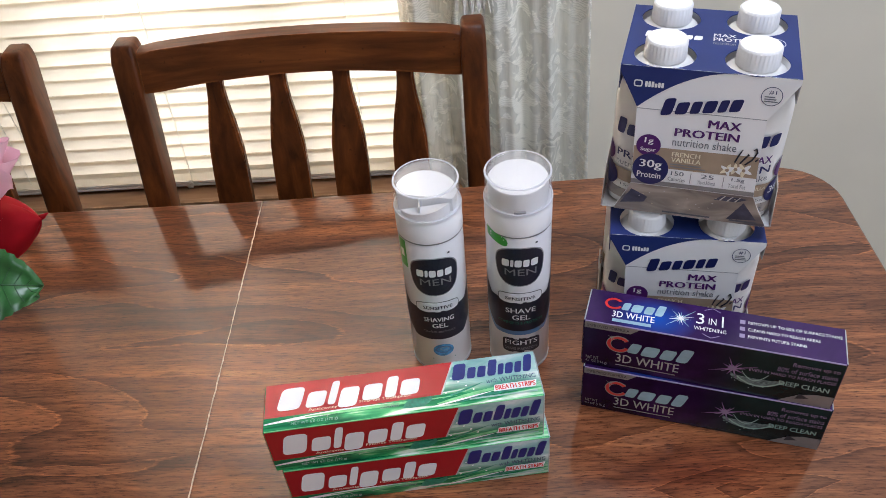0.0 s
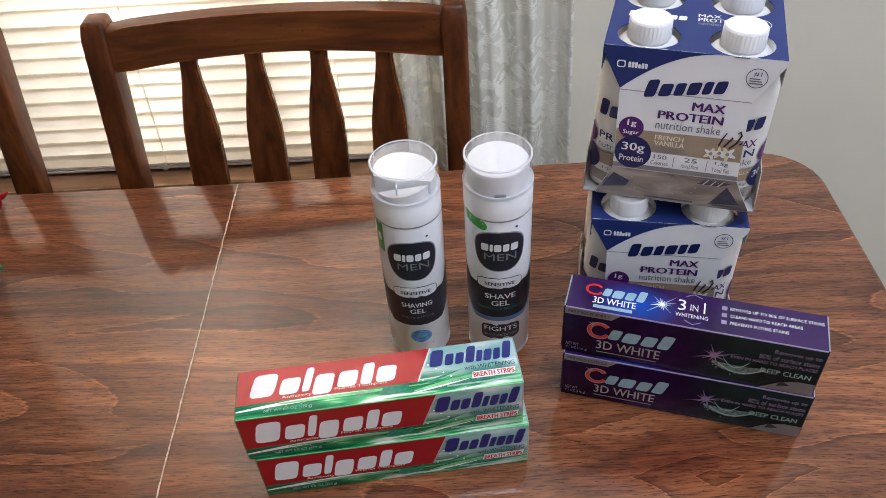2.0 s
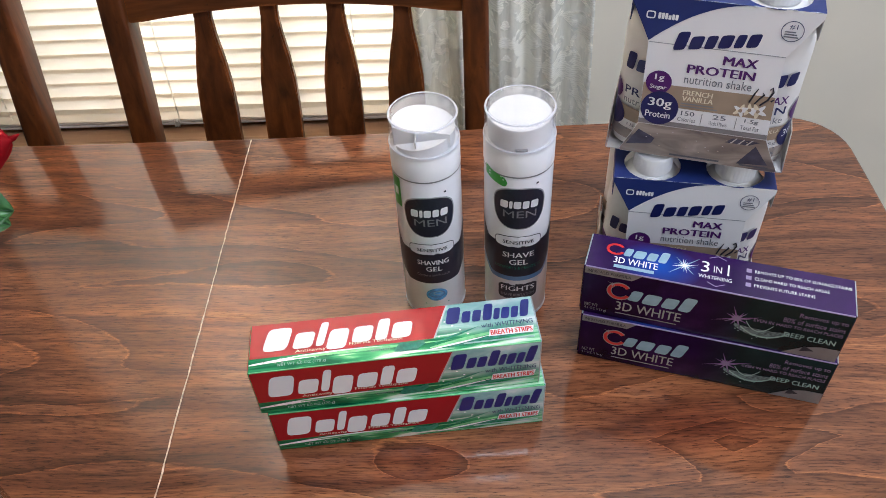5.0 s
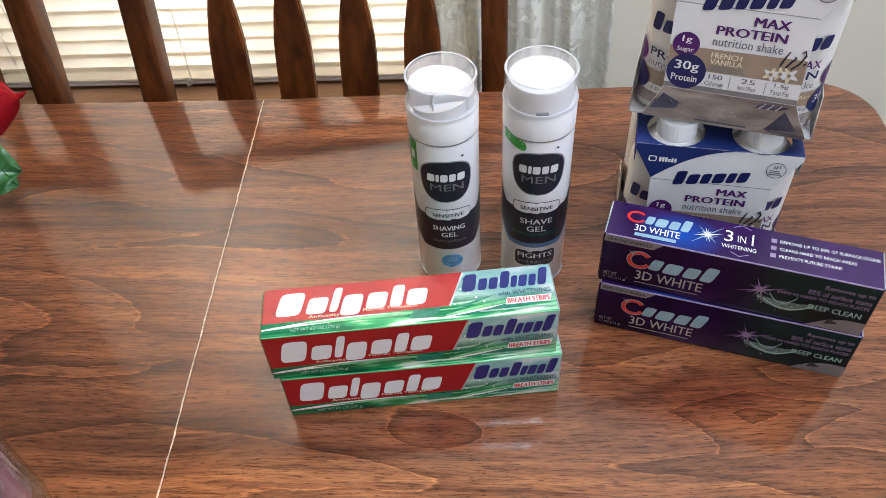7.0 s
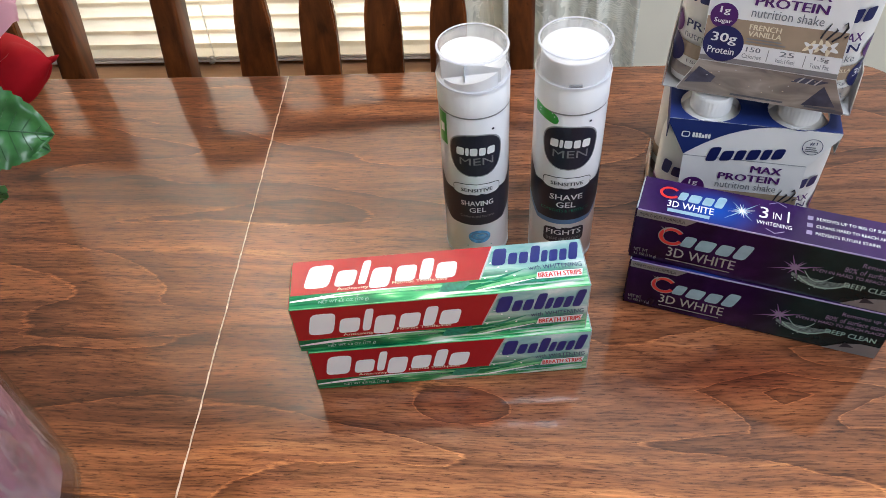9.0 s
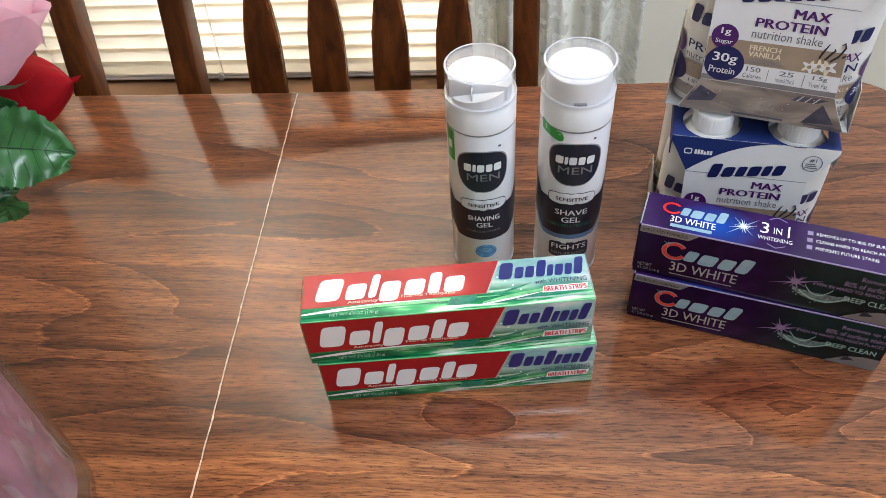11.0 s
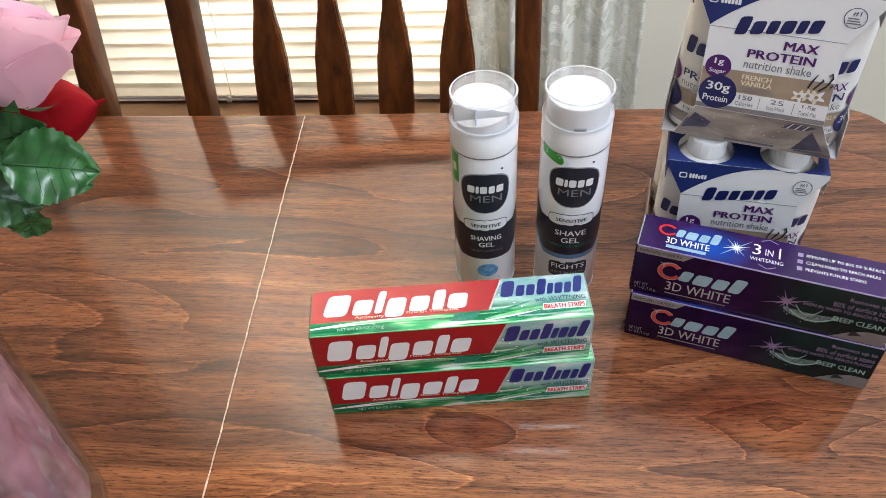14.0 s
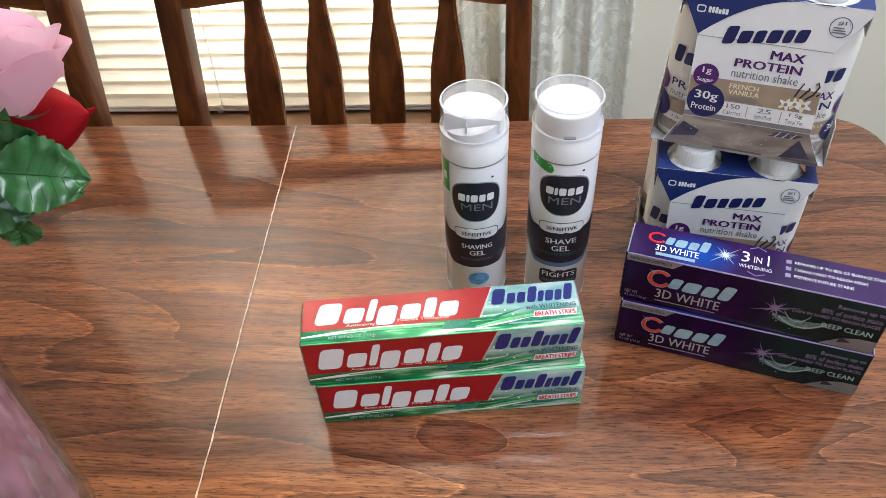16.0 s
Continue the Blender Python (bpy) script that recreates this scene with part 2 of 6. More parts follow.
def sheer(name, colour, clear, scale):
    """Tulle: half transparent cloth."""
    m, nt, b = base(name, colour, 0.8)
    t = nt.nodes.new("ShaderNodeBsdfTranslucent")
    t.inputs[0].default_value = (*colour, 1)
    mx = nt.nodes.new("ShaderNodeMixShader")
    mx.inputs[0].default_value = 0.4
    nt.links.new(b.outputs[0], mx.inputs[1])
    nt.links.new(t.outputs[0], mx.inputs[2])
    tr, out = nt.nodes.new("ShaderNodeBsdfTransparent"), nt.nodes.new("ShaderNodeMixShader")
    nt.links.new(ramp(nt, noise_tex(nt, coords(nt, (1, 1, 0.4)), scale, 4), ((0.35, (clear,) * 3), (0.65, (0.95,) * 3))), out.inputs[0])
    nt.links.new(tr.outputs[0], out.inputs[1])
    nt.links.new(mx.outputs[0], out.inputs[2])
    nt.links.new(out.outputs[0], nt.nodes["Material Output"].inputs[0])
    return m


def cloth(name, dark, light, glow=0.35, scale=30):
    """Silk petals and leaves: soft, slightly translucent."""
    m, nt, b = base(name, light, 0.6)
    n = ramp(nt, noise_tex(nt, coords(nt), scale, 4), ((0.3, dark), (0.7, light)))
    nt.links.new(n, b.inputs["Base Color"])
    t = nt.nodes.new("ShaderNodeBsdfTranslucent")
    nt.links.new(n, t.inputs[0])
    mx = nt.nodes.new("ShaderNodeMixShader")
    mx.inputs[0].default_value = glow
    nt.links.new(b.outputs[0], mx.inputs[1])
    nt.links.new(t.outputs[0], mx.inputs[2])
    nt.links.new(mx.outputs[0], nt.nodes["Material Output"].inputs[0])
    return m, b


def along_panels(nt, top, ratio):
    """x along the carton and v up its front or back across its top, from the carton's own coordinates."""
    sep = nt.nodes.new("ShaderNodeSeparateXYZ")
    nt.links.new(coords(nt), sep.inputs[0])
    up = math_node(nt, 'GREATER_THAN', sep.outputs[2], top)
    v = math_node(nt, 'ADD', math_node(nt, 'MULTIPLY', sep.outputs[2], math_node(nt, 'SUBTRACT', 1.0, up)), math_node(nt, 'MULTIPLY', math_node(nt, 'MULTIPLY', sep.outputs[1], ratio), up))
    xy = nt.nodes.new("ShaderNodeCombineXYZ")
    nt.links.new(sep.outputs[0], xy.inputs[0])
    nt.links.new(v, xy.inputs[1])
    return sep.outputs[0], v, xy.outputs[0]


def scaled(nt, vec, scale, rot=0.0):
    mp = nt.nodes.new("ShaderNodeMapping")
    mp.inputs["Scale"].default_value, mp.inputs["Rotation"].default_value = scale, (0, 0, rot)
    nt.links.new(vec, mp.inputs[0])
    return mp.outputs[0]


def mint_print():
    """Foil print: green blades with white streaks, misty and pale to the upper far end."""
    m, nt, b = base("mint_print", rough=0.16, metal=0.3)
    x, v, xy = along_panels(nt, 0.0487, 1.15)
    s = noise_tex(nt, scaled(nt, xy, (15, 120, 1), -0.22), 1.0, 4, 0.5, 1.1)
    green = ramp(nt, s, ((0.32, (0.004, 0.10, 0.045)), (0.45, (0.015, 0.26, 0.10)), (0.53, (0.06, 0.44, 0.16)), (0.59, (0.35, 0.70, 0.42)), (0.66, (0.86, 0.93, 0.86))))
    mist = ramp(nt, noise_tex(nt, scaled(nt, xy, (26, 60, 1), 0.3), 1.0, 4, 0.5, 0.6), ((0.30, (0.16, 0.42, 0.40)), (0.52, (0.40, 0.62, 0.62)), (0.72, (0.78, 0.86, 0.87))))
    # pale above a slanting, soft edge
    edge = math_node(nt, 'ADD', math_node(nt, 'MULTIPLY', v, 1.0), math_node(nt, 'MULTIPLY', math_node(nt, 'SUBTRACT', x, 0.15), 0.08))
    wob = math_node(nt, 'MULTIPLY', math_node(nt, 'SUBTRACT', noise_tex(nt, scaled(nt, xy, (40, 40, 1)), 1.0, 3), 0.5), 0.014)
    mp = nt.nodes.new("ShaderNodeMapRange")
    mp.interpolation_type = 'SMOOTHSTEP'
    mp.inputs[1].default_value, mp.inputs[2].default_value = 0.012, 0.031
    nt.links.new(math_node(nt, 'ADD', edge, wob), mp.inputs[0])
    mq = nt.nodes.new("ShaderNodeMapRange")
    mq.interpolation_type = 'SMOOTHSTEP'
    mq.inputs[1].default_value, mq.inputs[2].default_value = 0.10, 0.155
    nt.links.new(x, mq.inputs[0])
    nt.links.new(mix(nt, math_node(nt, 'MULTIPLY', mp.outputs[0], mq.outputs[0]), green, mist), b.inputs["Base Color"])
    return m


def top_violet():
    """Violet foil top with a blue glow under the brand mark."""
    m, nt, b = base("top_violet", rough=0.2, metal=0.15)
    n = noise_tex(nt, coords(nt), 22, 4, 0.5, 0.6)
    violet = ramp(nt, n, ((0.3, (0.020, 0.007, 0.052)), (0.7, (0.046, 0.014, 0.105))))
    g = nt.nodes.new("ShaderNodeTexGradient")
    g.gradient_type = 'SPHERICAL'
    nt.links.new(coords(nt, (1 / 0.034, 1 / 0.022, 0), loc=(-0.052 / 0.034, -0.014 / 0.022, 0)), g.inputs[0])
    nt.links.new(mix(nt, g.outputs[1], violet, (0.010, 0.085, 0.50)), b.inputs["Base Color"])
    return m


def violet_print():
    """Dark violet foil print that turns to deep green at the far end."""
    m, nt, b = base("violet_print", rough=0.22, metal=0.05, Specular_IOR_Level=0.2)
    n = noise_tex(nt, coords(nt), 26, 4, 0.5, 0.6)
    violet = ramp(nt, n, ((0.3, (0.010, 0.002, 0.022)), (0.55, (0.020, 0.004, 0.042)), (0.75, (0.042, 0.010, 0.082))))
    green = ramp(nt, n, ((0.3, (0.003, 0.010, 0.012)), (0.7, (0.009, 0.026, 0.026))))
    sep = nt.nodes.new("ShaderNodeSeparateXYZ")
    nt.links.new(coords(nt), sep.inputs[0])
    mp = nt.nodes.new("ShaderNodeMapRange")
    mp.inputs[1].default_value, mp.inputs[2].default_value = 0.092, 0.122
    nt.links.new(sep.outputs[0], mp.inputs[0])
    up = nt.nodes.new("ShaderNodeMath")
    up.operation = 'LESS_THAN'
    up.inputs[1].default_value = 0.0515
    nt.links.new(sep.outputs[2], up.inputs[0])
    mu = nt.nodes.new("ShaderNodeMath")
    mu.operation = 'MULTIPLY'
    nt.links.new(up.outputs[0], mu.inputs[0])
    nt.links.new(mp.outputs[0], mu.inputs[1])
    nt.links.new(mix(nt, mu.outputs[0], violet, green), b.inputs["Base Color"])
    return m


def shake_print():
    """Printed foot of the carton: poured vanilla milk in fawn and grey."""
    m, nt, b = base("shake_print", rough=0.3)
    n = noise_tex(nt, coords(nt, (20, 20, 55), rot=(0, 0.3, 0)), 1.0, 4, 0.5, 1.2)
    nt.links.new(ramp(nt, n, ((0.28, (0.13, 0.12, 0.17)), (0.40, (0.34, 0.29, 0.26)), (0.54, (0.48, 0.42, 0.36)), (0.72, (0.70, 0.64, 0.58)))), b.inputs["Base Color"])
    return m


def thin_clear(name, tint=0.985, blend=0.12, milk=0.0):
    """Thin clear plastic: mostly see-through, with a gloss that grows to the rim."""
    m, nt, b = base(name, (0.95, 0.95, 0.97), 0.08)
    tr = nt.nodes.new("ShaderNodeBsdfTransparent")
    tr.inputs[0].default_value = (tint, tint, tint * 1.004, 1)
    lw = nt.nodes.new("ShaderNodeLayerWeight")
    lw.inputs[0].default_value = blend
    gl = nt.nodes.new("ShaderNodeBsdfGlossy")
    gl.inputs["Roughness"].default_value = 0.05
    mx = nt.nodes.new("ShaderNodeMixShader")
    half = nt.nodes.new("ShaderNodeMath")
    half.operation = 'MULTIPLY'
    half.inputs[1].default_value = 0.27
    nt.links.new(lw.outputs[1], half.inputs[0])
    nt.links.new(half.outputs[0], mx.inputs[0])
    nt.links.new(tr.outputs[0], mx.inputs[1])
    nt.links.new(gl.outputs[0], mx.inputs[2])
    haze = nt.nodes.new("ShaderNodeMixShader")
    haze.inputs[0].default_value = milk
    nt.links.new(mx.outputs[0], haze.inputs[1])
    nt.links.new(b.outputs[0], haze.inputs[2])
    nt.links.new(haze.outputs[0], nt.nodes["Material Output"].inputs[0])
    return m


TABLE = table_wood()
CHAIR_X = chair_wood("stained_wood_rail", (0.044, 0.0108, 0.0026), (0.205, 0.062, 0.0130), "x")
CHAIR_Z = chair_wood("stained_wood_post", (0.040, 0.0098, 0.0024), (0.182, 0.053, 0.0112), "z")
# dark wood tone that paints the shade below the blind
GAP_SHADE = chair_wood("gap_shade", (0.03, 0.014, 0.008), (0.07, 0.035, 0.02), "x")
SILL = chair_wood("sill_wood", (0.27, 0.145, 0.075), (0.52, 0.31, 0.17), "x")
WALL = plain("wall_paint", (0.76, 0.715, 0.60), 0.8, vary=0.03, scale=6)
CEIL = plain("ceiling_paint", (0.8, 0.79, 0.76), 0.9, vary=0.03, scale=8)
CARPET = plain("carpet", (0.30, 0.25, 0.20), 0.95, vary=0.25, scale=220)
WHITE_TRIM = plain("white_trim", (0.78, 0.77, 0.73), 0.45, vary=0.03, scale=12)
SLAT = blind_slat()
RAIL_WHITE = plain("blind_rail_white", (0.82, 0.80, 0.76), 0.4, vary=0.03)
CORD, cord_b = cloth("cord_white", (0.80, 0.77, 0.70), (0.90, 0.88, 0.82), 0.5, 200)
LACE = lace()
FRINGE = plain("fringe_cotton", (0.74, 0.72, 0.66), 0.9, vary=0.2, scale=300)
WINDOW_GLASS = thin_clear("window_glass")
SEAM = plain("seam_filler", (0.62, 0.47, 0.33), 0.7, vary=0.4, scale=200)

MINT = mint_print()
VIOLET = violet_print()
SHAKE = shake_print()
RED = plain("red_print", (0.38, 0.010, 0.016), 0.22, 0.1, 0.06, 30)
WHITE = plain("white_print", (0.82, 0.82, 0.83), 0.35, vary=0.03)
SILVER_PRINT = plain("silver_print", (0.62, 0.66, 0.70), 0.25, 0.5, 0.1)
NAVY = plain("navy_print", (0.010, 0.016, 0.10), 0.32, vary=0.1)
INK = plain("ink_print", (0.012, 0.014, 0.028), 0.35, vary=0.15)
SCARLET = plain("scarlet_print", (0.60, 0.02, 0.02), 0.3, vary=0.1)
CYAN = plain("cyan_print", (0.36, 0.56, 0.68), 0.25, 0.2, 0.15)
LILAC = plain("lilac_print", (0.34, 0.27, 0.46), 0.25, 0.2, 0.15)
GREYP = plain("grey_print", (0.26, 0.26, 0.27), 0.3, 0.3, 0.1)
MINT_TXT = plain("mint_text", (0.28, 0.46, 0.41), 0.3)
LEAF_PRINT = plain("leaf_print", (0.01, 0.20, 0.12), 0.3, vary=0.4, scale=400)
TOP_VIOLET = top_violet()
ROYAL = plain("royal_print", (0.012, 0.020, 0.17), 0.3, vary=0.1)
SPLASH = plain("splash_print", (0.17, 0.25, 0.25), 0.25, 0.2, 0.6, 420)
FLARE = plain("flare_print", (0.30, 0.17, 0.42), 0.25, 0.2, 0.3, 300)
PALE_GREEN = plain("pale_green_print", (0.22, 0.62, 0.28), 0.2, 0.2, 0.25, 120)
BLUE = plain("carton_blue", (0.008, 0.024, 0.145), 0.5, vary=0.08, scale=20)
CARTON = plain("carton_white", (0.82, 0.82, 0.83), 0.45, vary=0.03, scale=14)
CARD = plain("carton_card_grey", (0.46, 0.45, 0.44), 0.7, vary=0.06)
PURPLE = plain("purple_print", (0.075, 0.010, 0.135), 0.35)
FAWN = plain("fawn_print", (0.36, 0.27, 0.19), 0.4, vary=0.08)
SLATE = plain("slate_print", (0.11, 0.11, 0.17), 0.4, vary=0.3, scale=120)
CREAM = plain("cream_print", (0.80, 0.72, 0.55), 0.4)
GREYTXT = plain("grey_text", (0.16, 0.17, 0.20), 0.4)
BOTTLE = plain("bottle_white", (0.80, 0.79, 0.77), 0.35, vary=0.03)
CAPW = plain("cap_white", (0.83, 0.83, 0.83), 0.4, vary=0.02)
CANW = plain("can_white", (0.80, 0.80, 0.83), 0.22, vary=0.02, Coat_Weight=0.3)
COLLAR = plain("collar_white", (0.82, 0.82, 0.83), 0.35, vary=0.02)
GREEN = plain("green_print", (0.05, 0.36, 0.05), 0.3)
STEEL_BLUE = plain("steel_blue_print", (0.10, 0.20, 0.38), 0.3)
SKYBLUE = plain("sky_blue_print", (0.10, 0.34, 0.62), 0.3, vary=0.4, scale=350)
CLEAR = thin_clear("clear_cap_plastic", 0.99, 0.22, 0.10)
# whiter than the clear cap, standing in for light caught on its edges
RIM_GLINT, rim_b = cloth("cap_rim_glint", (0.80, 0.80, 0.83), (0.86, 0.86, 0.89), 0.5, 20)
rim_b.inputs["Roughness"].default_value = 0.12
VASE_GLASS = thin_clear("vase_glass", 0.90, 0.45)
PINK, pb = cloth("pink_silk", (0.86, 0.50, 0.62), (0.93, 0.70, 0.79), 0.35, 16)
REDSILK, rb = cloth("red_silk", (0.24, 0.001, 0.004), (0.46, 0.004, 0.012), 0.25, 22)
rb.inputs["Roughness"].default_value = 0.8
rb.inputs["Specular IOR Level"].default_value = 0.2
LEAF, lb = cloth("silk_leaf", (0.014, 0.066, 0.014), (0.050, 0.185, 0.046), 0.12, 60)
lb.inputs["Roughness"].default_value = 0.34
lb.inputs["Coat Weight"].default_value = 0.25
lb.inputs["Coat Roughness"].default_value = 0.25
VEIN = plain("leaf_vein", (0.016, 0.070, 0.018), 0.4)
STEM = plain("stem_green", (0.03, 0.09, 0.025), 0.5)
TULLE = sheer("pink_tulle", (0.88, 0.50, 0.62), 0.30, 40)
TULLE_PALE = sheer("pale_tulle", (0.86, 0.70, 0.74), 0.15, 45)

# ---------------------------------------------------------------- building helpers


def part(name, bm, material, parent=None, label="", smooth=None):
    me = bpy.data.meshes.new(name)
    bmesh.ops.recalc_face_normals(bm, faces=bm.faces)
    bm.to_mesh(me)
    bm.free()
    me.materials.append(material)
    if smooth is not None:
        for p in me.polygons:
            p.use_smooth = True
        if smooth < 180:
            me.set_sharp_from_angle(angle=radians(smooth))
    ob = new(name, me)
    if parent is not None:
        ob.parent = parent
    if label:
        tagged(ob, label)
    return ob


def thing(name, m, label, category, group="", kind=""):
    ob = new(name)
    ob.empty_display_size = 0.02
    ob.matrix_world = m
    return tagged(ob, label, category, group, kind)


def box(x0, x1, y0, y1, z0, z1, bevel=0.0, seg=2):
    bm = bmesh.new()
    bmesh.ops.create_cube(bm, size=1)
    for v in bm.verts:
        v.co = ((x0 + x1) / 2 + v.co.x * (x1 - x0), (y0 + y1) / 2 + v.co.y * (y1 - y0), (z0 + z1) / 2 + v.co.z * (z1 - z0))
    if bevel:
        bmesh.ops.bevel(bm, geom=bm.edges[:], offset=bevel, segments=seg, affect='EDGES', profile=0.6)
    return bm


def lathe(profile, n=48, closed=False):
    """Rings (radius, height) turned round z."""
    bm = bmesh.new()
    rows = []
    for r, h in profile:
        rows.append([bm.verts.new((r * math.cos(2 * math.pi * k / n), r * math.sin(2 * math.pi * k / n), h)) for k in range(n)])
    for a, b in zip(rows, rows[1:]):
        for k in range(n):
            bm.faces.new((a[k], a[(k + 1) % n], b[(k + 1) % n], b[k]))
    if not closed:
        if profile[0][0] > 1e-4:
            bm.faces.new(rows[0][::-1])
        if profile[-1][0] > 1e-4:
            bm.faces.new(rows[-1])
    else:
        for k in range(n):
            bm.faces.new((rows[-1][k], rows[-1][(k + 1) % n], rows[0][(k + 1) % n], rows[0][k]))
    return bm


def tube(points, radius, n=8):
    bm = bmesh.new()
    rings = []
    pts = [Vector(p) for p in points]
    for i, p in enumerate(pts):
        d = (pts[min(i + 1, len(pts) - 1)] - pts[max(i - 1, 0)]).normalized()
        a = d.orthogonal().normalized()
        c = d.cross(a)
        r = radius[i] if isinstance(radius, (list, tuple)) else radius
        rings.append([bm.verts.new(p + r * (math.cos(2 * math.pi * k / n) * a + math.sin(2 * math.pi * k / n) * c)) for k in range(n)])
    for i in range(1, len(rings)):
        # keep the ring that follows in step with the one before
        best = min(range(n), key=lambda s: sum((rings[i][(k + s) % n].co - rings[i - 1][k].co).length for k in range(n)))
        rings[i] = [rings[i][(k + best) % n] for k in range(n)]
        for k in range(n):
            bm.faces.new((rings[i - 1][k], rings[i - 1][(k + 1) % n], rings[i][(k + 1) % n], rings[i][k]))
    bm.faces.new(rings[0][::-1])
    bm.faces.new(rings[-1])
    return bm


def grid(fn, nu, nv):
    """A sheet of quads over fn(u, v), u and v from 0 to 1."""
    bm = bmesh.new()
    g = [[bm.verts.new(fn(i / nu, j / nv)) for i in range(nu + 1)] for j in range(nv + 1)]
    for j in range(nv):
        for i in range(nu):
            bm.faces.new((g[j][i], g[j][i + 1], g[j + 1][i + 1], g[j + 1][i]))
    return bm


def prism(outline, z0, z1, bevel=0.0, sharp_x=None):
    """A flat slab with the given outline; the side at sharp_x stays sharp."""
    bm = bmesh.new()
    f = bm.faces.new([bm.verts.new((x, y, z0)) for x, y in outline])
    ret = bmesh.ops.extrude_face_region(bm, geom=[f])
    for e in ret["geom"]:
        if isinstance(e, bmesh.types.BMVert):
            e.co.z = z1
    if bevel:
        es = [e for e in bm.edges if abs(e.verts[0].co.z - e.verts[1].co.z) < 1e-6]
        if sharp_x is not None:
            es = [e for e in es if max(abs(w.co.x - sharp_x) for w in e.verts) > 0.012]
        bmesh.ops.bevel(bm, geom=es, offset=bevel, segments=3, affect='EDGES', profile=0.5)
    return bm


# --- printing: flat shapes and words laid on a surface fn(u, v, lift)


def face(origin, u, v):
    o, u, v = Vector(origin), Vector(u).normalized(), Vector(v).normalized()
    n = u.cross(v)
    return lambda a, b, h: o + a * u + b * v + h * n


def round_can(radius, turn=0.0):
    """u runs round the can from its front, v up."""
    def fn(a, b, h):
        t = a / radius + turn
        return Vector(((radius + h) * math.sin(t), -(radius + h) * math.cos(t), b))
    return fn


def shape(name, fn, outline, material, parent, lift=0.00025, label=""):
    bm = bmesh.new()
    bm.faces.new([bm.verts.new(fn(a, b, lift)) for a, b in outline])
    bmesh.ops.triangulate(bm, faces=bm.faces[:])
    return part(name, bm, material, parent, label)


def sheet(name, fn, u0, u1, lower, upper, material, parent, lift=0.00025, n=24, rows=4, label=""):
    """A print between two curves lower(s) and upper(s), s from 0 to 1 across."""
    def at(i, j):
        a, b = lower(i), upper(i)
        return fn(u0 + (u1 - u0) * i, a + (b - a) * j, lift)
    return part(name, grid(at, n, rows), material, parent, label)


def disc(fn, u, v, ru, rv, power=2.0, n=28, squash=0.0):
    pts = []
    for k in range(n):
        t = 2 * math.pi * k / n
        c, s = math.cos(t), math.sin(t)
        a = math.copysign(abs(c) ** (2 / power), c)
        b = math.copysign(abs(s) ** (2 / power), s)
        pts.append((u + ru * a * (1 + squash * b), v + rv * b))
    return pts


def round_disc(name, fn, u, v, ru, rv, material, parent, lift, power=2.0, squash=0.0):
    """A disc in rings, so that it can lie on a can."""
    bm = bmesh.new()
    n, rings = 32, 5
    mid = bm.verts.new(fn(u, v, lift))
    last = None
    for r in range(1, rings + 1):
        pts = disc(fn, u, v, ru * r / rings, rv * r / rings, power, n, squash)
        row = [bm.verts.new(fn(a, b, lift)) for a, b in pts]
        for k in range(n):
            if last is None:
                bm.faces.new((mid, row[k], row[(k + 1) % n]))
            else:
                bm.faces.new((last[k], row[k], row[(k + 1) % n], last[(k + 1) % n]))
        last = row
    return part(name, bm, material, parent)


def ring(name, fn, u, v, ru, rv, width, material, parent, lift, power=2.0, squash=0.0, n=40, start=0.0, end=1.0):
    bm = bmesh.new()
    outer = disc(fn, u, v, ru, rv, power, n, squash)
    inner = disc(fn, u, v, ru - width, rv - width, power, n, squash)
    ks = range(int(n * start), int(n * end))
    A = [bm.verts.new(fn(a, b, lift)) for a, b in outer]
    B = [bm.verts.new(fn(a, b, lift)) for a, b in inner]
    for k in ks:
        bm.faces.new((A[k], A[(k + 1) % n], B[(k + 1) % n], B[k]))
    for w in [w for w in bm.verts if not w.link_faces]:
        bm.verts.remove(w)
    return part(name, bm, material, parent)


words = {}


def word_mesh(text):
    if text not in words:
        cu = bpy.data.curves.new("type", 'FONT')
        cu.body, cu.resolution_u = text, 2
        ob = bpy.data.objects.new("type", cu)
        scene.collection.objects.link(ob)
        bpy.context.view_layer.update()
        me = bpy.data.meshes.new_from_object(ob.evaluated_get(bpy.context.evaluated_depsgraph_get()))
        co = [(v.co.x, v.co.y) for v in me.vertices]
        fs = [tuple(p.vertices) for p in me.polygons]
        bpy.data.objects.remove(ob)
        bpy.data.curves.remove(cu)
        bpy.data.meshes.remove(me)
        words[text] = (co, fs)
    return words[text]


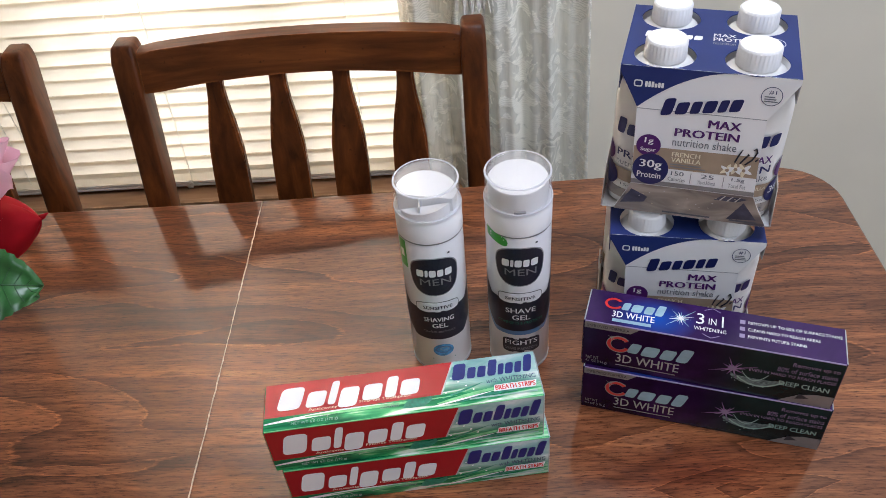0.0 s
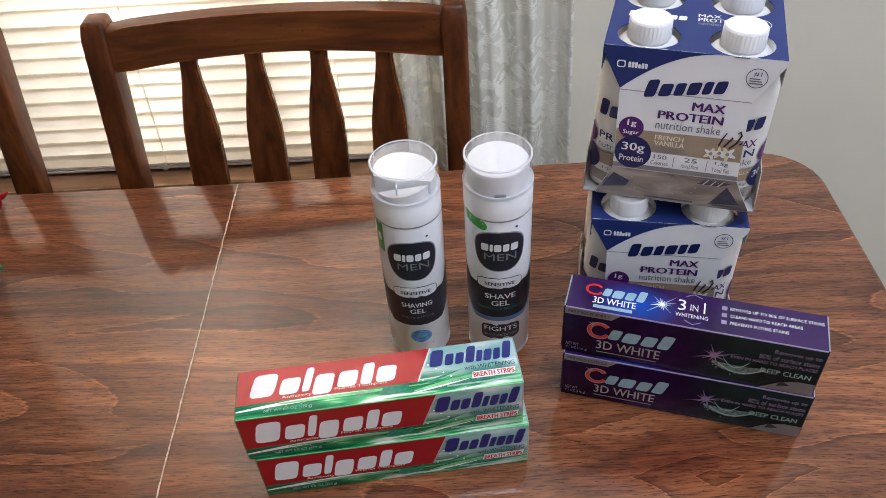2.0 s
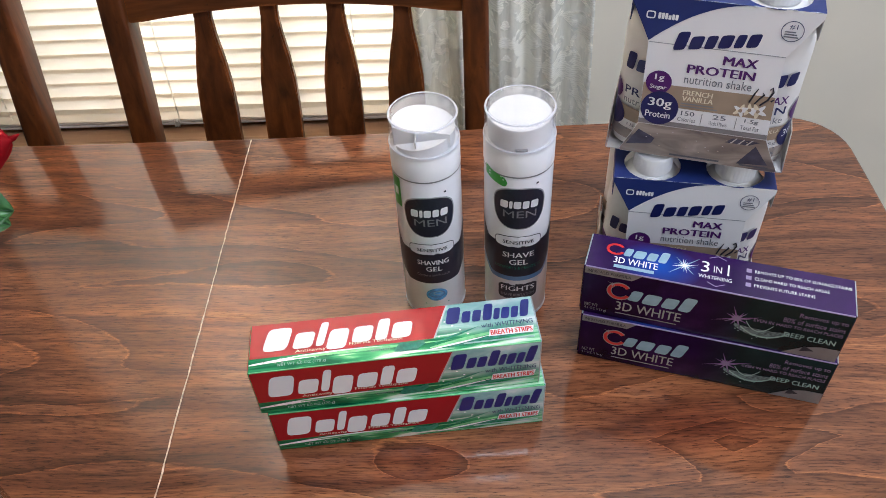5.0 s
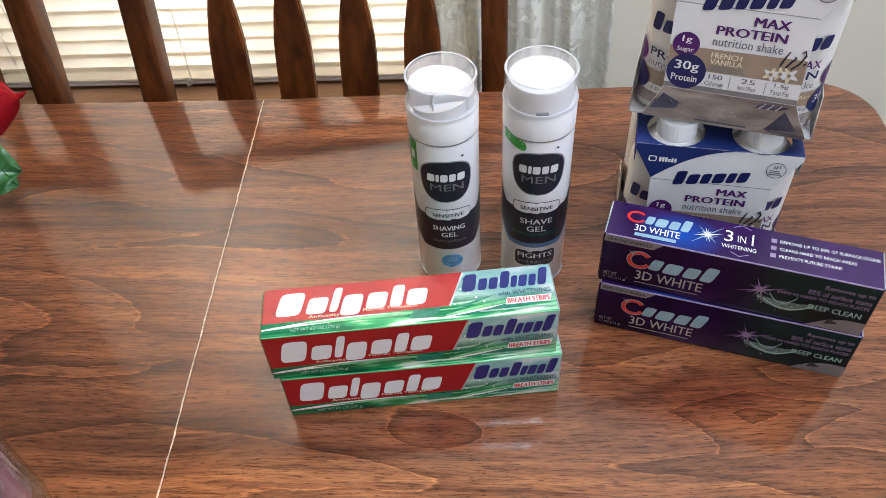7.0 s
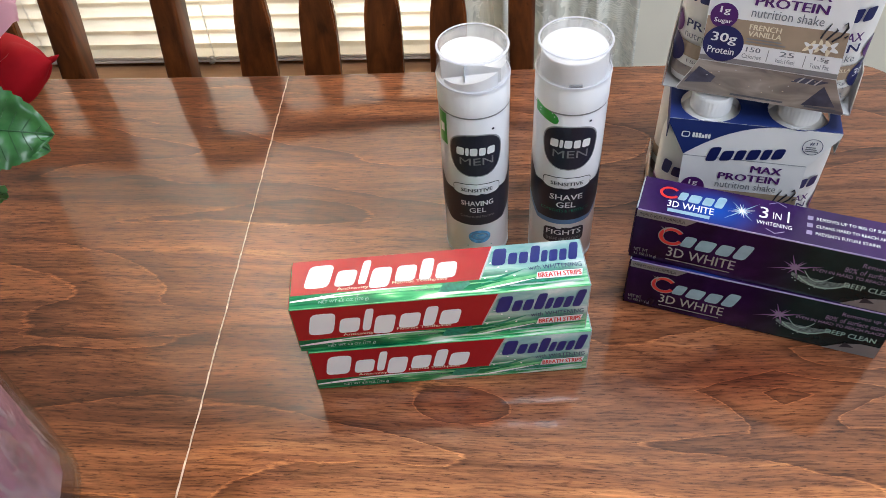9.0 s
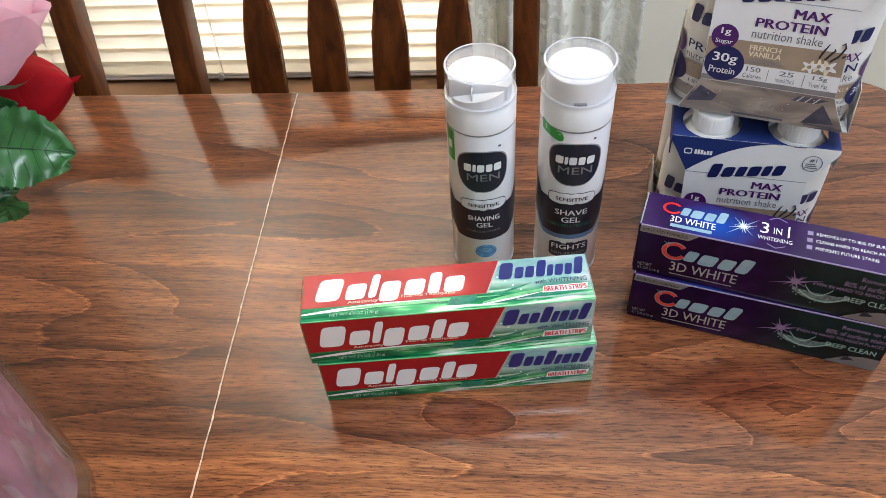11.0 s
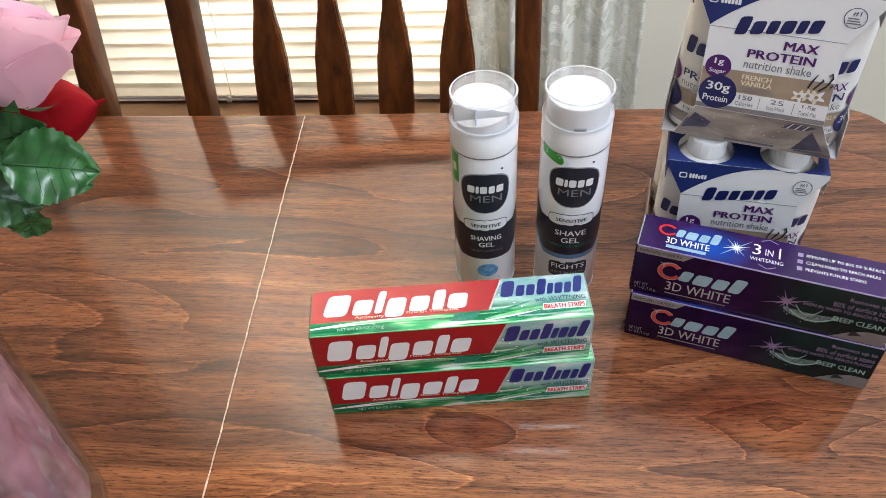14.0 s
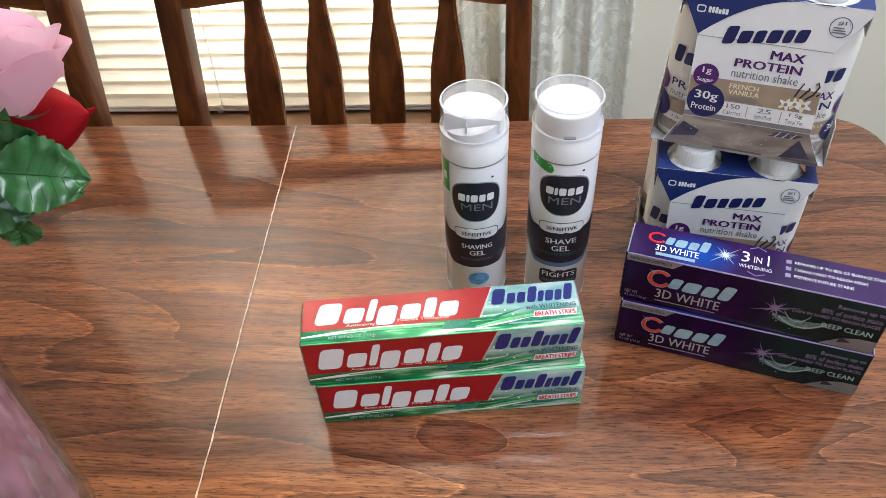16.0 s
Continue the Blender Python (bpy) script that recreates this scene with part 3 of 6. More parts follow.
def word(text, fn, u0, u1, v0, v1, material, parent, lift=0.0004, slant=0.0, rise=0.0, name="lettering", bold=0.0):
    """Words stretched to fill u0..u1, v0..v1."""
    co, fs = word_mesh(text)
    xs, ys = [c[0] for c in co], [c[1] for c in co]
    x0, x1, y0, y1 = min(xs), max(xs), min(ys), max(ys)
    me = bpy.data.meshes.new(name)
    pts = []
    for x, y in co:
        s, t = (x - x0) / (x1 - x0), (y - y0) / (y1 - y0)
        pts.append(fn(u0 + (u1 - u0) * s + slant * (t - 0.5) * (v1 - v0), v0 + (v1 - v0) * t + rise * s, lift))
    if bold:
        # a second, shifted impression thickens the strokes
        k = len(pts)
        pts += [fn(u0 + bold + (u1 - u0) * (x - x0) / (x1 - x0) + slant * ((y - y0) / (y1 - y0) - 0.5) * (v1 - v0), v0 + (v1 - v0) * (y - y0) / (y1 - y0) + rise * (x - x0) / (x1 - x0), lift + 0.00003) for x, y in co]
        fs = list(fs) + [tuple(i + k for i in f) for f in fs]
    me.from_pydata(pts, [], fs)
    me.materials.append(material)
    ob = new(name, me)
    ob.parent = parent
    return ob


def wordmark(fn, u0, u1, v0, v1, blocks, material, parent, lift=0.0004, slant=0.25, name="brand_mark", rise=0.0):
    """A maker's mark as plain rounded blocks: (width, bottom, top, hollow) each, in parts of the mark."""
    total = sum(b[0] for b in blocks)
    u = u0
    for w, lo, hi, hollow in blocks:
        bm = bmesh.new()
        du = (u1 - u0) * w / total
        a, b = u + du * 0.09, u + du * 0.91
        p, q = v0 + (v1 - v0) * lo, v0 + (v1 - v0) * hi
        ru, rv, cu, cv = (b - a) / 2, (q - p) / 2, (a + b) / 2, (p + q) / 2
        n = 20
        def at(t, k):
            c, s = math.cos(t), math.sin(t)
            e = 2 / 5.0
            x = cu + k[0] * math.copysign(abs(c) ** e, c)
            y = cv + k[1] * math.copysign(abs(s) ** e, s)
            return fn(x + slant * (y - (v0 + v1) / 2), y + rise * (x - u0) / (u1 - u0), lift)
        O = [bm.verts.new(at(2 * math.pi * k / n, (ru, rv))) for k in range(n)]
        if hollow:
            I = [bm.verts.new(at(2 * math.pi * k / n, (ru * hollow, rv * hollow))) for k in range(n)]
            for k in range(n):
                bm.faces.new((O[k], O[(k + 1) % n], I[(k + 1) % n], I[k]))
        else:
            bm.faces.new(O)
        part(name, bm, material, parent)
        u += du


def bars(fn, u0, u1, v0, v1, material, parent, n=3, lift=0.0004, name="small_print"):
    """Writing too small to read, as plain bars."""
    bm = bmesh.new()
    h = (v1 - v0) / n
    for k in range(n):
        b = v0 + h * (k + 0.25)
        e = u1 - (u1 - u0) * (0.12 * ((k * 7) % 3))
        bm.faces.new([bm.verts.new(fn(x, y, lift)) for x, y in ((u0, b), (e, b), (e, b + h * 0.5), (u0, b + h * 0.5))])
    return part(name, bm, material, parent)


def star(fn, u, v, r, points, material, parent, lift=0.0004, inner=0.16, turn=0.2, name="star_print"):
    """A flare of long and short rays about one middle."""
    bm = bmesh.new()
    mid = bm.verts.new(fn(u, v, lift))
    rim = []
    for k in range(points * 2):
        t = math.pi * k / points + turn
        q = r * (inner if k % 2 else (1.0, 0.45, 0.7, 0.5)[(k // 2) % 4])
        rim.append(bm.verts.new(fn(u + q * math.cos(t), v + q * math.sin(t), lift)))
    for k in range(len(rim)):
        bm.faces.new((mid, rim[k], rim[(k + 1) % len(rim)]))
    return part(name, bm, material, parent)

# ---------------------------------------------------------------- the room


def setting(name, bm, material, label, category):
    return tagged(part(name, bm, material), label, category, kind="structure")


X0, X1, Y0, Y1, H = -2.0, 2.3, -2.6, 0.66, 2.50       # inner faces of the room
WX0, WX1, WZ0, WZ1 = -0.585, 0.17, 0.605, 2.36         # the window behind the table
setting("floor", box(X0 - 0.2, X1 + 0.2, Y0 - 0.2, Y1 + 0.25, -0.1, 0.0), CARPET, "brown carpeted floor under the dining table", "floor")
setting("ceiling", box(X0 - 0.2, X1 + 0.2, Y0 - 0.2, Y1 + 0.25, H, H + 0.1), CEIL, "plain white painted ceiling", "ceiling")


def wall_with_opening(name, along, a0, a1, b0, b1, o0, o1, z0, z1, label):
    """A wall with one opening, of four butted pieces in one mesh."""
    bm = bmesh.new()
    for p0, p1, q0, q1 in ((a0, o0, 0, H), (o1, a1, 0, H), (o0, o1, 0, z0), (o0, o1, z1, H)):
        piece = box(p0, p1, b0, b1, q0, q1) if along == "x" else box(b0, b1, p0, p1, q0, q1)
        me = bpy.data.meshes.new("tmp")
        piece.to_mesh(me)
        piece.free()
        bm.from_mesh(me)
        bpy.data.meshes.remove(me)
    return setting(name, bm, WALL, label, "wall")


wall_with_opening("wall_north", "x", X0 - 0.2, X1 + 0.2, Y1, Y1 + 0.16, WX0, WX1, WZ0, WZ1, "pale greige painted wall with the window opening")
# east opening is added to house the side fill
wall_with_opening("wall_east", "y", Y0, Y1, X1, X1 + 0.16, -2.1, -0.5, 0.95, 2.1, "pale greige painted wall with an added side opening, out of view")
setting("wall_west", box(X0 - 0.16, X0, Y0, Y1, 0, H), WALL, "plain pale greige painted wall", "wall")
setting("wall_south", box(X0 - 0.2, X1 + 0.2, Y0 - 0.16, Y0, 0, H), WALL, "plain pale greige painted wall", "wall")

BLIND_Y = 0.625
# window frame and glass behind the blind
win = thing("window_1", pose(0, 0, 0), "white framed window behind a closed blind", "window", kind="structure")
for a, b, c, d in ((WX0, WX0 + 0.05, WZ0, WZ1), (WX1 - 0.05, WX1, WZ0, WZ1), (WX0 + 0.05, WX1 - 0.05, WZ0, WZ0 + 0.05), (WX0 + 0.05, WX1 - 0.05, WZ1 - 0.05, WZ1)):
    part("window_frame", box(a, b, Y1 + 0.06, Y1 + 0.12, c, d, 0.004), WHITE_TRIM, win)
# unseen bars, placed to cast the soft vertical bands on the blind
for x in (-0.375, -0.12):
    part("mullion", box(x - 0.016, x + 0.016, Y1 + 0.055, Y1 + 0.10, WZ0 + 0.05, WZ1 - 0.05, 0.004), WHITE_TRIM, win)
pane = part("pane", box(WX0 + 0.04, WX1 - 0.04, Y1 + 0.106, Y1 + 0.110, WZ0 + 0.04, WZ1 - 0.04), WINDOW_GLASS, win)
pane.visible_shadow = False

sill = thing("window_sill", pose(0, 0, 0), "stained wooden window sill under the blind", "window sill", kind="structure")
part("stool", box(WX0 - 0.06, WX1 + 0.06, Y1 - 0.075, Y1 + 0.058, WZ0 - 0.022, WZ0 + 0.002, 0.006), SILL, sill)
# added dark strip, stands for the shade in the gap under the bottom rail
part("gap_shade_strip", box(WX0 + 0.001, WX1 - 0.001, BLIND_Y + 0.0125, BLIND_Y + 0.019, WZ0 + 0.0022, WZ0 + 0.024, 0.002), GAP_SHADE, sill)
part("apron", box(WX0 - 0.03, WX1 + 0.03, Y1 - 0.018, Y1 - 0.001, WZ0 - 0.09, WZ0 - 0.023, 0.003), SILL, sill)

# fixture out of view, added to go with the overhead lamp
assumed_ceiling_light = thing("assumed_ceiling_light", pose(0.55, -0.05, 0), "assumed round white ceiling light over the table, out of view", "ceiling light")
part("base_plate", lathe([(0.21, H - 0.001), (0.22, H - 0.01), (0.215, H - 0.03), (0.20, H - 0.034)], 40), WHITE_TRIM, assumed_ceiling_light, smooth=40)

# ---------------------------------------------------------------- the blind
BY = BLIND_Y
blind = thing("window_blind", pose(0, BY, 0), "closed cream vinyl mini blind with thin curved slats", "blind")
BX0, BX1 = WX0 + 0.01, 0.165


def slat_mesh():
    bm = bmesh.new()
    n, k = 1, 6
    rows = []
    for i in range(k + 1):
        s = i / k - 0.5
        # a crowned strip, tipped nearly upright
        across, crown = 0.0246 * s, 0.0014 * (1 - 4 * s * s)
        a = radians(97)
        rows.append((crown * math.sin(a) * -1 + across * math.cos(a) * 1.0, across * math.sin(a) + crown * math.cos(a) * -0.3))
    for y_off in (0.0, 0.0006):
        vs = [[bm.verts.new((x, y + y_off, z)) for x in (BX0, BX1)] for y, z in rows]
        for p, q in zip(vs, vs[1:]):
            bm.faces.new((p[0], p[1], q[1], q[0]))
    return bm


first = part("slat", slat_mesh(), SLAT, blind, smooth=180)
first.location = (0, 0, WZ0 + 0.0445)
PITCH = 0.0225
for k in range(1, 74):
    s = new("slat", first.data)
    s.parent = blind
    s.location = (0, 0.0006 * math.sin(k * 2.3), WZ0 + 0.0445 + k * PITCH)
    s.rotation_euler = (radians(1.5 * math.sin(k * 1.7)), 0, 0)
rail_b = part("bottom_rail", box(BX0, BX1, -0.010, 0.011, WZ0 + 0.018, WZ0 + 0.0335, 0.003), SLAT, blind, "white bottom rail")
for k in range(2):
    part("rail_ridge", box(BX0 + 0.001, BX1 - 0.001, -0.0085, 0.010, WZ0 + 0.008 + 0.005 * k, WZ0 + 0.0124 + 0.005 * k, 0.0016), RAIL_WHITE, rail_b)
part("head_rail", box(BX0, BX1, -0.02, 0.02, WZ0 + 0.052 + 74 * PITCH, WZ1 - 0.002, 0.003), RAIL_WHITE, blind, "white head rail")


def knot(parent, x, y, z):
    bm = tube([(x + 0.0062 * math.sin(1.9 * k) * (1 - k / 20), y - 0.003 + 0.002 * math.cos(2.7 * k), z + 0.006 * math.cos(1.3 * k)) for k in range(15)], 0.0016, 6)
    part("cord_knot", bm, CORD, parent, "knotted end of the pull cord", smooth=180)


def cord(parent, x_top, x_bottom, z_bottom, sway):
    pts = []
    for k in range(24):
        s = k / 23
        pts.append((x_top + (x_bottom - x_top) * s ** 0.7 + sway * math.sin(7 * s) * s, -0.018, 2.2 + (z_bottom - 2.2) * s))
    part("pull_cord", tube(pts, 0.0007, 6), CORD, parent, smooth=180)
    knot(parent, x_bottom, -0.018, z_bottom - 0.004)


cord(blind, -0.150, -0.262, WZ0 + 0.024, 0.006)
cord(blind, -0.53, -0.475, WZ0 + 0.022, 0.005)
for x in (-0.50, -0.30, 0.005):
    part("ladder_string", tube([(x, -0.0145, WZ0 + 0.03), (x, -0.0145, 1.2), (x, -0.0145, 2.25)], 0.0005, 5), CORD, blind)

# ---------------------------------------------------------------- lace curtain


def curtain(x0, x1, y, z0, z1, folds, depth, seed):
    rnd = random.Random(seed)
    ph = [rnd.uniform(0, 6) for _ in range(4)]
    def fn(u, v):
        x = x0 + (x1 - x0) * u + 0.012 * math.sin(5 * v + ph[0]) * (0.3 + u)
        d = depth * (math.sin(folds * 6.28 * u + ph[1] + 0.7 * math.sin(3 * v)) + 0.45 * math.sin(folds * 14.1 * u + ph[2] + 1.1 * v))
        return (x, y + d, z0 + (z1 - z0) * v)
    return grid(fn, 110, 26)


cur = thing("lace_curtain", pose(0, 0, 0), "white floral lace curtain hanging in folds beside the window", "curtain")
part("panel", curtain(0.085, 0.305, 0.588, 0.18, 2.40, 4.2, 0.010, 3), LACE, cur, smooth=180)
part("inner_panel", curtain(0.075, 0.20, 0.604, 0.18, 2.40, 2.6, 0.006, 9), LACE, cur, smooth=180)
part("rod", tube([(-1.0, 0.60, 2.405), (0.40, 0.60, 2.405)], 0.009, 12), WHITE_TRIM, cur, smooth=40)

tassel = thing("curtain_tassel", pose(0.161, 0.562, -0.011), "off-white cotton fringe tassel hanging on the curtain", "tassel")
part("head", lathe([(0.004, 1.03), (0.016, 1.022), (0.019, 1.00), (0.017, 0.965), (0.020, 0.958)], 20), FRINGE, tassel, smooth=60)
bm = bmesh.new()
rnd = random.Random(5)
for k in range(60):
    a = rnd.uniform(0, 6.28)
    r0, r1 = rnd.uniform(0.004, 0.019), rnd.uniform(0.006, 0.028)
    l = rnd.uniform(0.900, 0.912)
    p, q = Vector((r0 * math.cos(a), r0 * math.sin(a), 0.962)), Vector((r1 * math.cos(a), r1 * math.sin(a), l))
    side = Vector((-math.sin(a), math.cos(a), 0)) * 0.0011
    out = Vector((math.cos(a), math.sin(a), 0)) * 0.0011
    quad = [bm.verts.new(v) for v in (p - side, p + side, p + out, q - side, q + side, q + out)]
    for i, j in ((0, 1), (1, 2), (2, 0)):
        bm.faces.new((quad[i], quad[j], quad[j + 3], quad[i + 3]))
part("fringe", bm, FRINGE, tassel)

# ---------------------------------------------------------------- the table
table = thing("dining_table", pose(0, 0, 0), "brown wood-grain dining table with rounded corners", "table")
TX0, TX1, TY0, TY1 = -1.02, 0.556, -0.56, 0.3985


def leaf_outline(x0, x1, round_left, round_right, r=0.062):
    pts = []
    def arc(cx, cy, a0, a1):
        for k in range(9):
            a = radians(a0 + (a1 - a0) * k / 8)
            pts.append((cx + r * math.cos(a), cy + r * math.sin(a)))
    def far(x):
        return TY1 + 0.011 * (max(0.0, min(1.0, (x - 0.05) / 0.45)))
    arc(x1 - r, TY0 + r, -90, 0) if round_right else pts.append((x1 + 0.0035, TY0))
    if round_right:
        arc(x1 - r, far(x1) - r, 0, 90)
        for k in range(1, 6):
            x = x1 - r + (x0 - x1 + r) * k / 6
            pts.append((x, far(x)))
    else:
        pts.append((x1 - 0.0055, TY1))
    if round_left:
        arc(x0 + r, TY1 - r, 90, 180)
        arc(x0 + r, TY0 + r, 180, 270)
    else:
        pts.append((x0 - 0.0055, TY1))
        pts.append((x0 + 0.0035 + 0.0005, TY0))
    return pts


part("tabletop_leaf", prism(leaf_outline(SEAM_X + 0.0003, TX1, False, True), Z - 0.026, Z, 0.004, SEAM_X), TABLE, table, smooth=35)
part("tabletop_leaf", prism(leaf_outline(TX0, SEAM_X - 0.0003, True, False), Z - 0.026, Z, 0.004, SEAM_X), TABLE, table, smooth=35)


def seam_fill():
    bm = bmesh.new()
    rnd = random.Random(2)
    L, R = [], []
    for k in range(140):
        y = TY0 + 0.004 + (TY1 - TY0 - 0.008) * k / 139
        x = SEAM_X + 0.0035 - 0.009 * (y - TY0) / (TY1 - TY0)
        w = 0.00035 + 0.0004 * rnd.random()
        c = x + rnd.uniform(-0.0004, 0.0004)
        L.append(bm.verts.new((c - w, y, Z + 0.0004)))
        R.append(bm.verts.new((c + w, y, Z + 0.0004)))
    for k in range(139):
        bm.faces.new((L[k], R[k], R[k + 1], L[k + 1]))
    ret = bmesh.ops.extrude_face_region(bm, geom=bm.faces[:])
    for e in ret["geom"]:
        if isinstance(e, bmesh.types.BMVert):
            e.co.z = Z - 0.012
    return bm


part("leaf_joint", seam_fill(), SEAM, table, "pale worn joint between the leaves")
for a, b, c, d in ((-0.90, 0.44, -0.47, -0.448), (-0.90, 0.44, 0.285, 0.307), (-0.90, -0.878, -0.448, 0.285), (0.418, 0.44, -0.448, 0.285)):
    part("apron", box(a, b, c, d, Z - 0.105, Z - 0.0265, 0.003), CHAIR_X, table)
for x in (-0.87, 0.41):
    for y in (-0.44, 0.277):
        leg = part("leg", lathe([(0.021, 0.0), (0.027, 0.02), (0.022, 0.06), (0.030, 0.30), (0.034, 0.48), (0.024, 0.52), (0.036, 0.56), (0.036, Z - 0.0267)], 20), CHAIR_Z, table, smooth=40)
        leg.location = (x, y, 0)

# ---------------------------------------------------------------- chairs


def dining_chair(m):
    """Local frame: x across, y away from the table, origin on the floor under the middle of the back at table height."""
    ch = thing("dining_chair", m, "dark-stained wooden slat-back dining chair at the table", "chair", "chairs at the table")
    def back_y(z):
        # the back leans away above the seat
        return 0.044 + (z - Z) * 0.25 if z > 0.45 else -0.031 + 0.05 * (0.45 - z) ** 1.5
    def half(z):
        return 0.1985
    for side in (-1, 1):
        bm = bmesh.new()
        zs = [0.0, 0.2, 0.4, 0.45, 0.55, 0.65, 0.75, 0.85, 0.896, 0.910]
        rows = []
        for z in zs:
            w, d = 0.0145, 0.019
            if z > 0.9:
                w, d = 0.0125, 0.014
            cx, cy = side * half(z), back_y(z)
            rows.append([bm.verts.new((cx + a * w, cy + b * d, z)) for a, b in ((-1, -1), (1, -1), (1, 1), (-1, 1))])
        for p, q in zip(rows, rows[1:]):
            for k in range(4):
                bm.faces.new((p[k], p[(k + 1) % 4], q[(k + 1) % 4], q[k]))
        bm.faces.new(rows[0][::-1])
        bm.faces.new(rows[-1])
        bmesh.ops.bevel(bm, geom=[e for e in bm.edges if e.calc_length() > 0], offset=0.0045, segments=3, affect='EDGES', profile=0.5, clamp_overlap=True)
        part("stile", bm, CHAIR_Z, ch, "rear post worn pale at its top", smooth=40)
    # crest rail, arched and bowed back
    def rail(u, j):
        hw = half(0.87) - 0.0135
        x = hw * (2 * u - 1)
        bow = (1 - (2 * u - 1) ** 2)
        return x, bow
    n = 20
    bm = bmesh.new()
    rows = []
    for k in range(n + 1):
        x, bow = rail(k / n, 0)
        zt, zb = 0.9005 + 0.0045 * bow, 0.853 + 0.0095 * bow
        y = 0.012 * bow
        rows.append([bm.verts.new((x, back_y(zb) + y - 0.011, zb)), bm.verts.new((x, back_y(zb) + y + 0.011, zb)),
                     bm.verts.new((x, back_y(zt) + y + 0.011, zt)), bm.verts.new((x, back_y(zt) + y - 0.011, zt))])
    for p, q in zip(rows, rows[1:]):
        for k in range(4):
            bm.faces.new((p[k], p[(k + 1) % 4], q[(k + 1) % 4], q[k]))
    bm.faces.new(rows[0][::-1])
    bm.faces.new(rows[-1])
    es = [e for e in bm.edges if abs(e.verts[0].co.x - e.verts[1].co.x) > 1e-4]
    bmesh.ops.bevel(bm, geom=es, offset=0.004, segments=2, affect='EDGES', profile=0.5)
    part("crest_rail", bm, CHAIR_X, ch, "arched crest rail with a worn edge", smooth=40)
    # vase-shaped slats
    prof = [(0.50, 0.018), (0.60, 0.020), (0.68, 0.0215), (0.745, 0.0213), (0.775, 0.0206), (0.805, 0.0165), (0.830, 0.0118), (0.848, 0.0098), (0.866, 0.0098)]
    for k in range(4):
        cx = (k - 1.5) * 0.0747 + 0.0055
        lean = 0.004
        bm = bmesh.new()
        rows = []
        for z, w in prof:
            bow = 1 - (cx / 0.2) ** 2
            y = back_y(z) + 0.010 * bow
            x = cx + lean * (z - 0.84) / 0.34
            rows.append([bm.verts.new((x - w, y - 0.0055, z)), bm.verts.new((x + w, y - 0.0055, z)), bm.verts.new((x + w, y + 0.0055, z)), bm.verts.new((x - w, y + 0.0055, z))])
        for p, q in zip(rows, rows[1:]):
            for i in range(4):
                bm.faces.new((p[i], p[(i + 1) % 4], q[(i + 1) % 4], q[i]))
        bm.faces.new(rows[0][::-1])
        bm.faces.new(rows[-1])
        bmesh.ops.bevel(bm, geom=[e for e in bm.edges if abs(e.verts[0].co.z - e.verts[1].co.z) > 1e-4], offset=0.002, segments=2, affect='EDGES')
        part("slat", bm, CHAIR_Z, ch, smooth=40)
    part("lower_rail", box(-0.18, 0.18, back_y(0.49) - 0.001, back_y(0.49) + 0.021, 0.47, 0.505, 0.003), CHAIR_X, ch)
    part("seat", box(-0.205, 0.205, -0.46, -0.008, 0.435, 0.458, 0.009, 3), CHAIR_X, ch, smooth=40)
    for side in (-1, 1):
        part("front_leg", tube([(side * 0.18, -0.435, 0.0), (side * 0.178, -0.432, 0.2), (side * 0.175, -0.43, 0.436)], [0.013, 0.019, 0.017], 14), CHAIR_Z, ch, smooth=40)
        part("stretcher", tube([(side * 0.179, -0.432, 0.16), (side * 0.196, -0.024, 0.18)], 0.009, 10), CHAIR_X, ch, smooth=40)
    return ch


chair = dining_chair(pose(-0.036, 0.416, 0))
copy_thing(chair, pose(-0.561, 0.416, 0))

# ---------------------------------------------------------------- toothpaste cartons


def carton_body(parent, L, D, H, material, n=3):
    bm = box(0, L, 0, D, 0, H, 0.0009, 2)
    ob = part("carton", bm, material, parent, smooth=60)
    return ob


def flap_end(parent, x, D, H, material, out):
    """Tucked end flap, slightly recessed edge line."""
    s = -0.0007 if out < 0 else 0.0001
    part("end_flap", box(x + s, x + s + 0.0006, 0.002, D - 0.002, 0.002, H - 0.002, 0.0002, 1), material, parent)


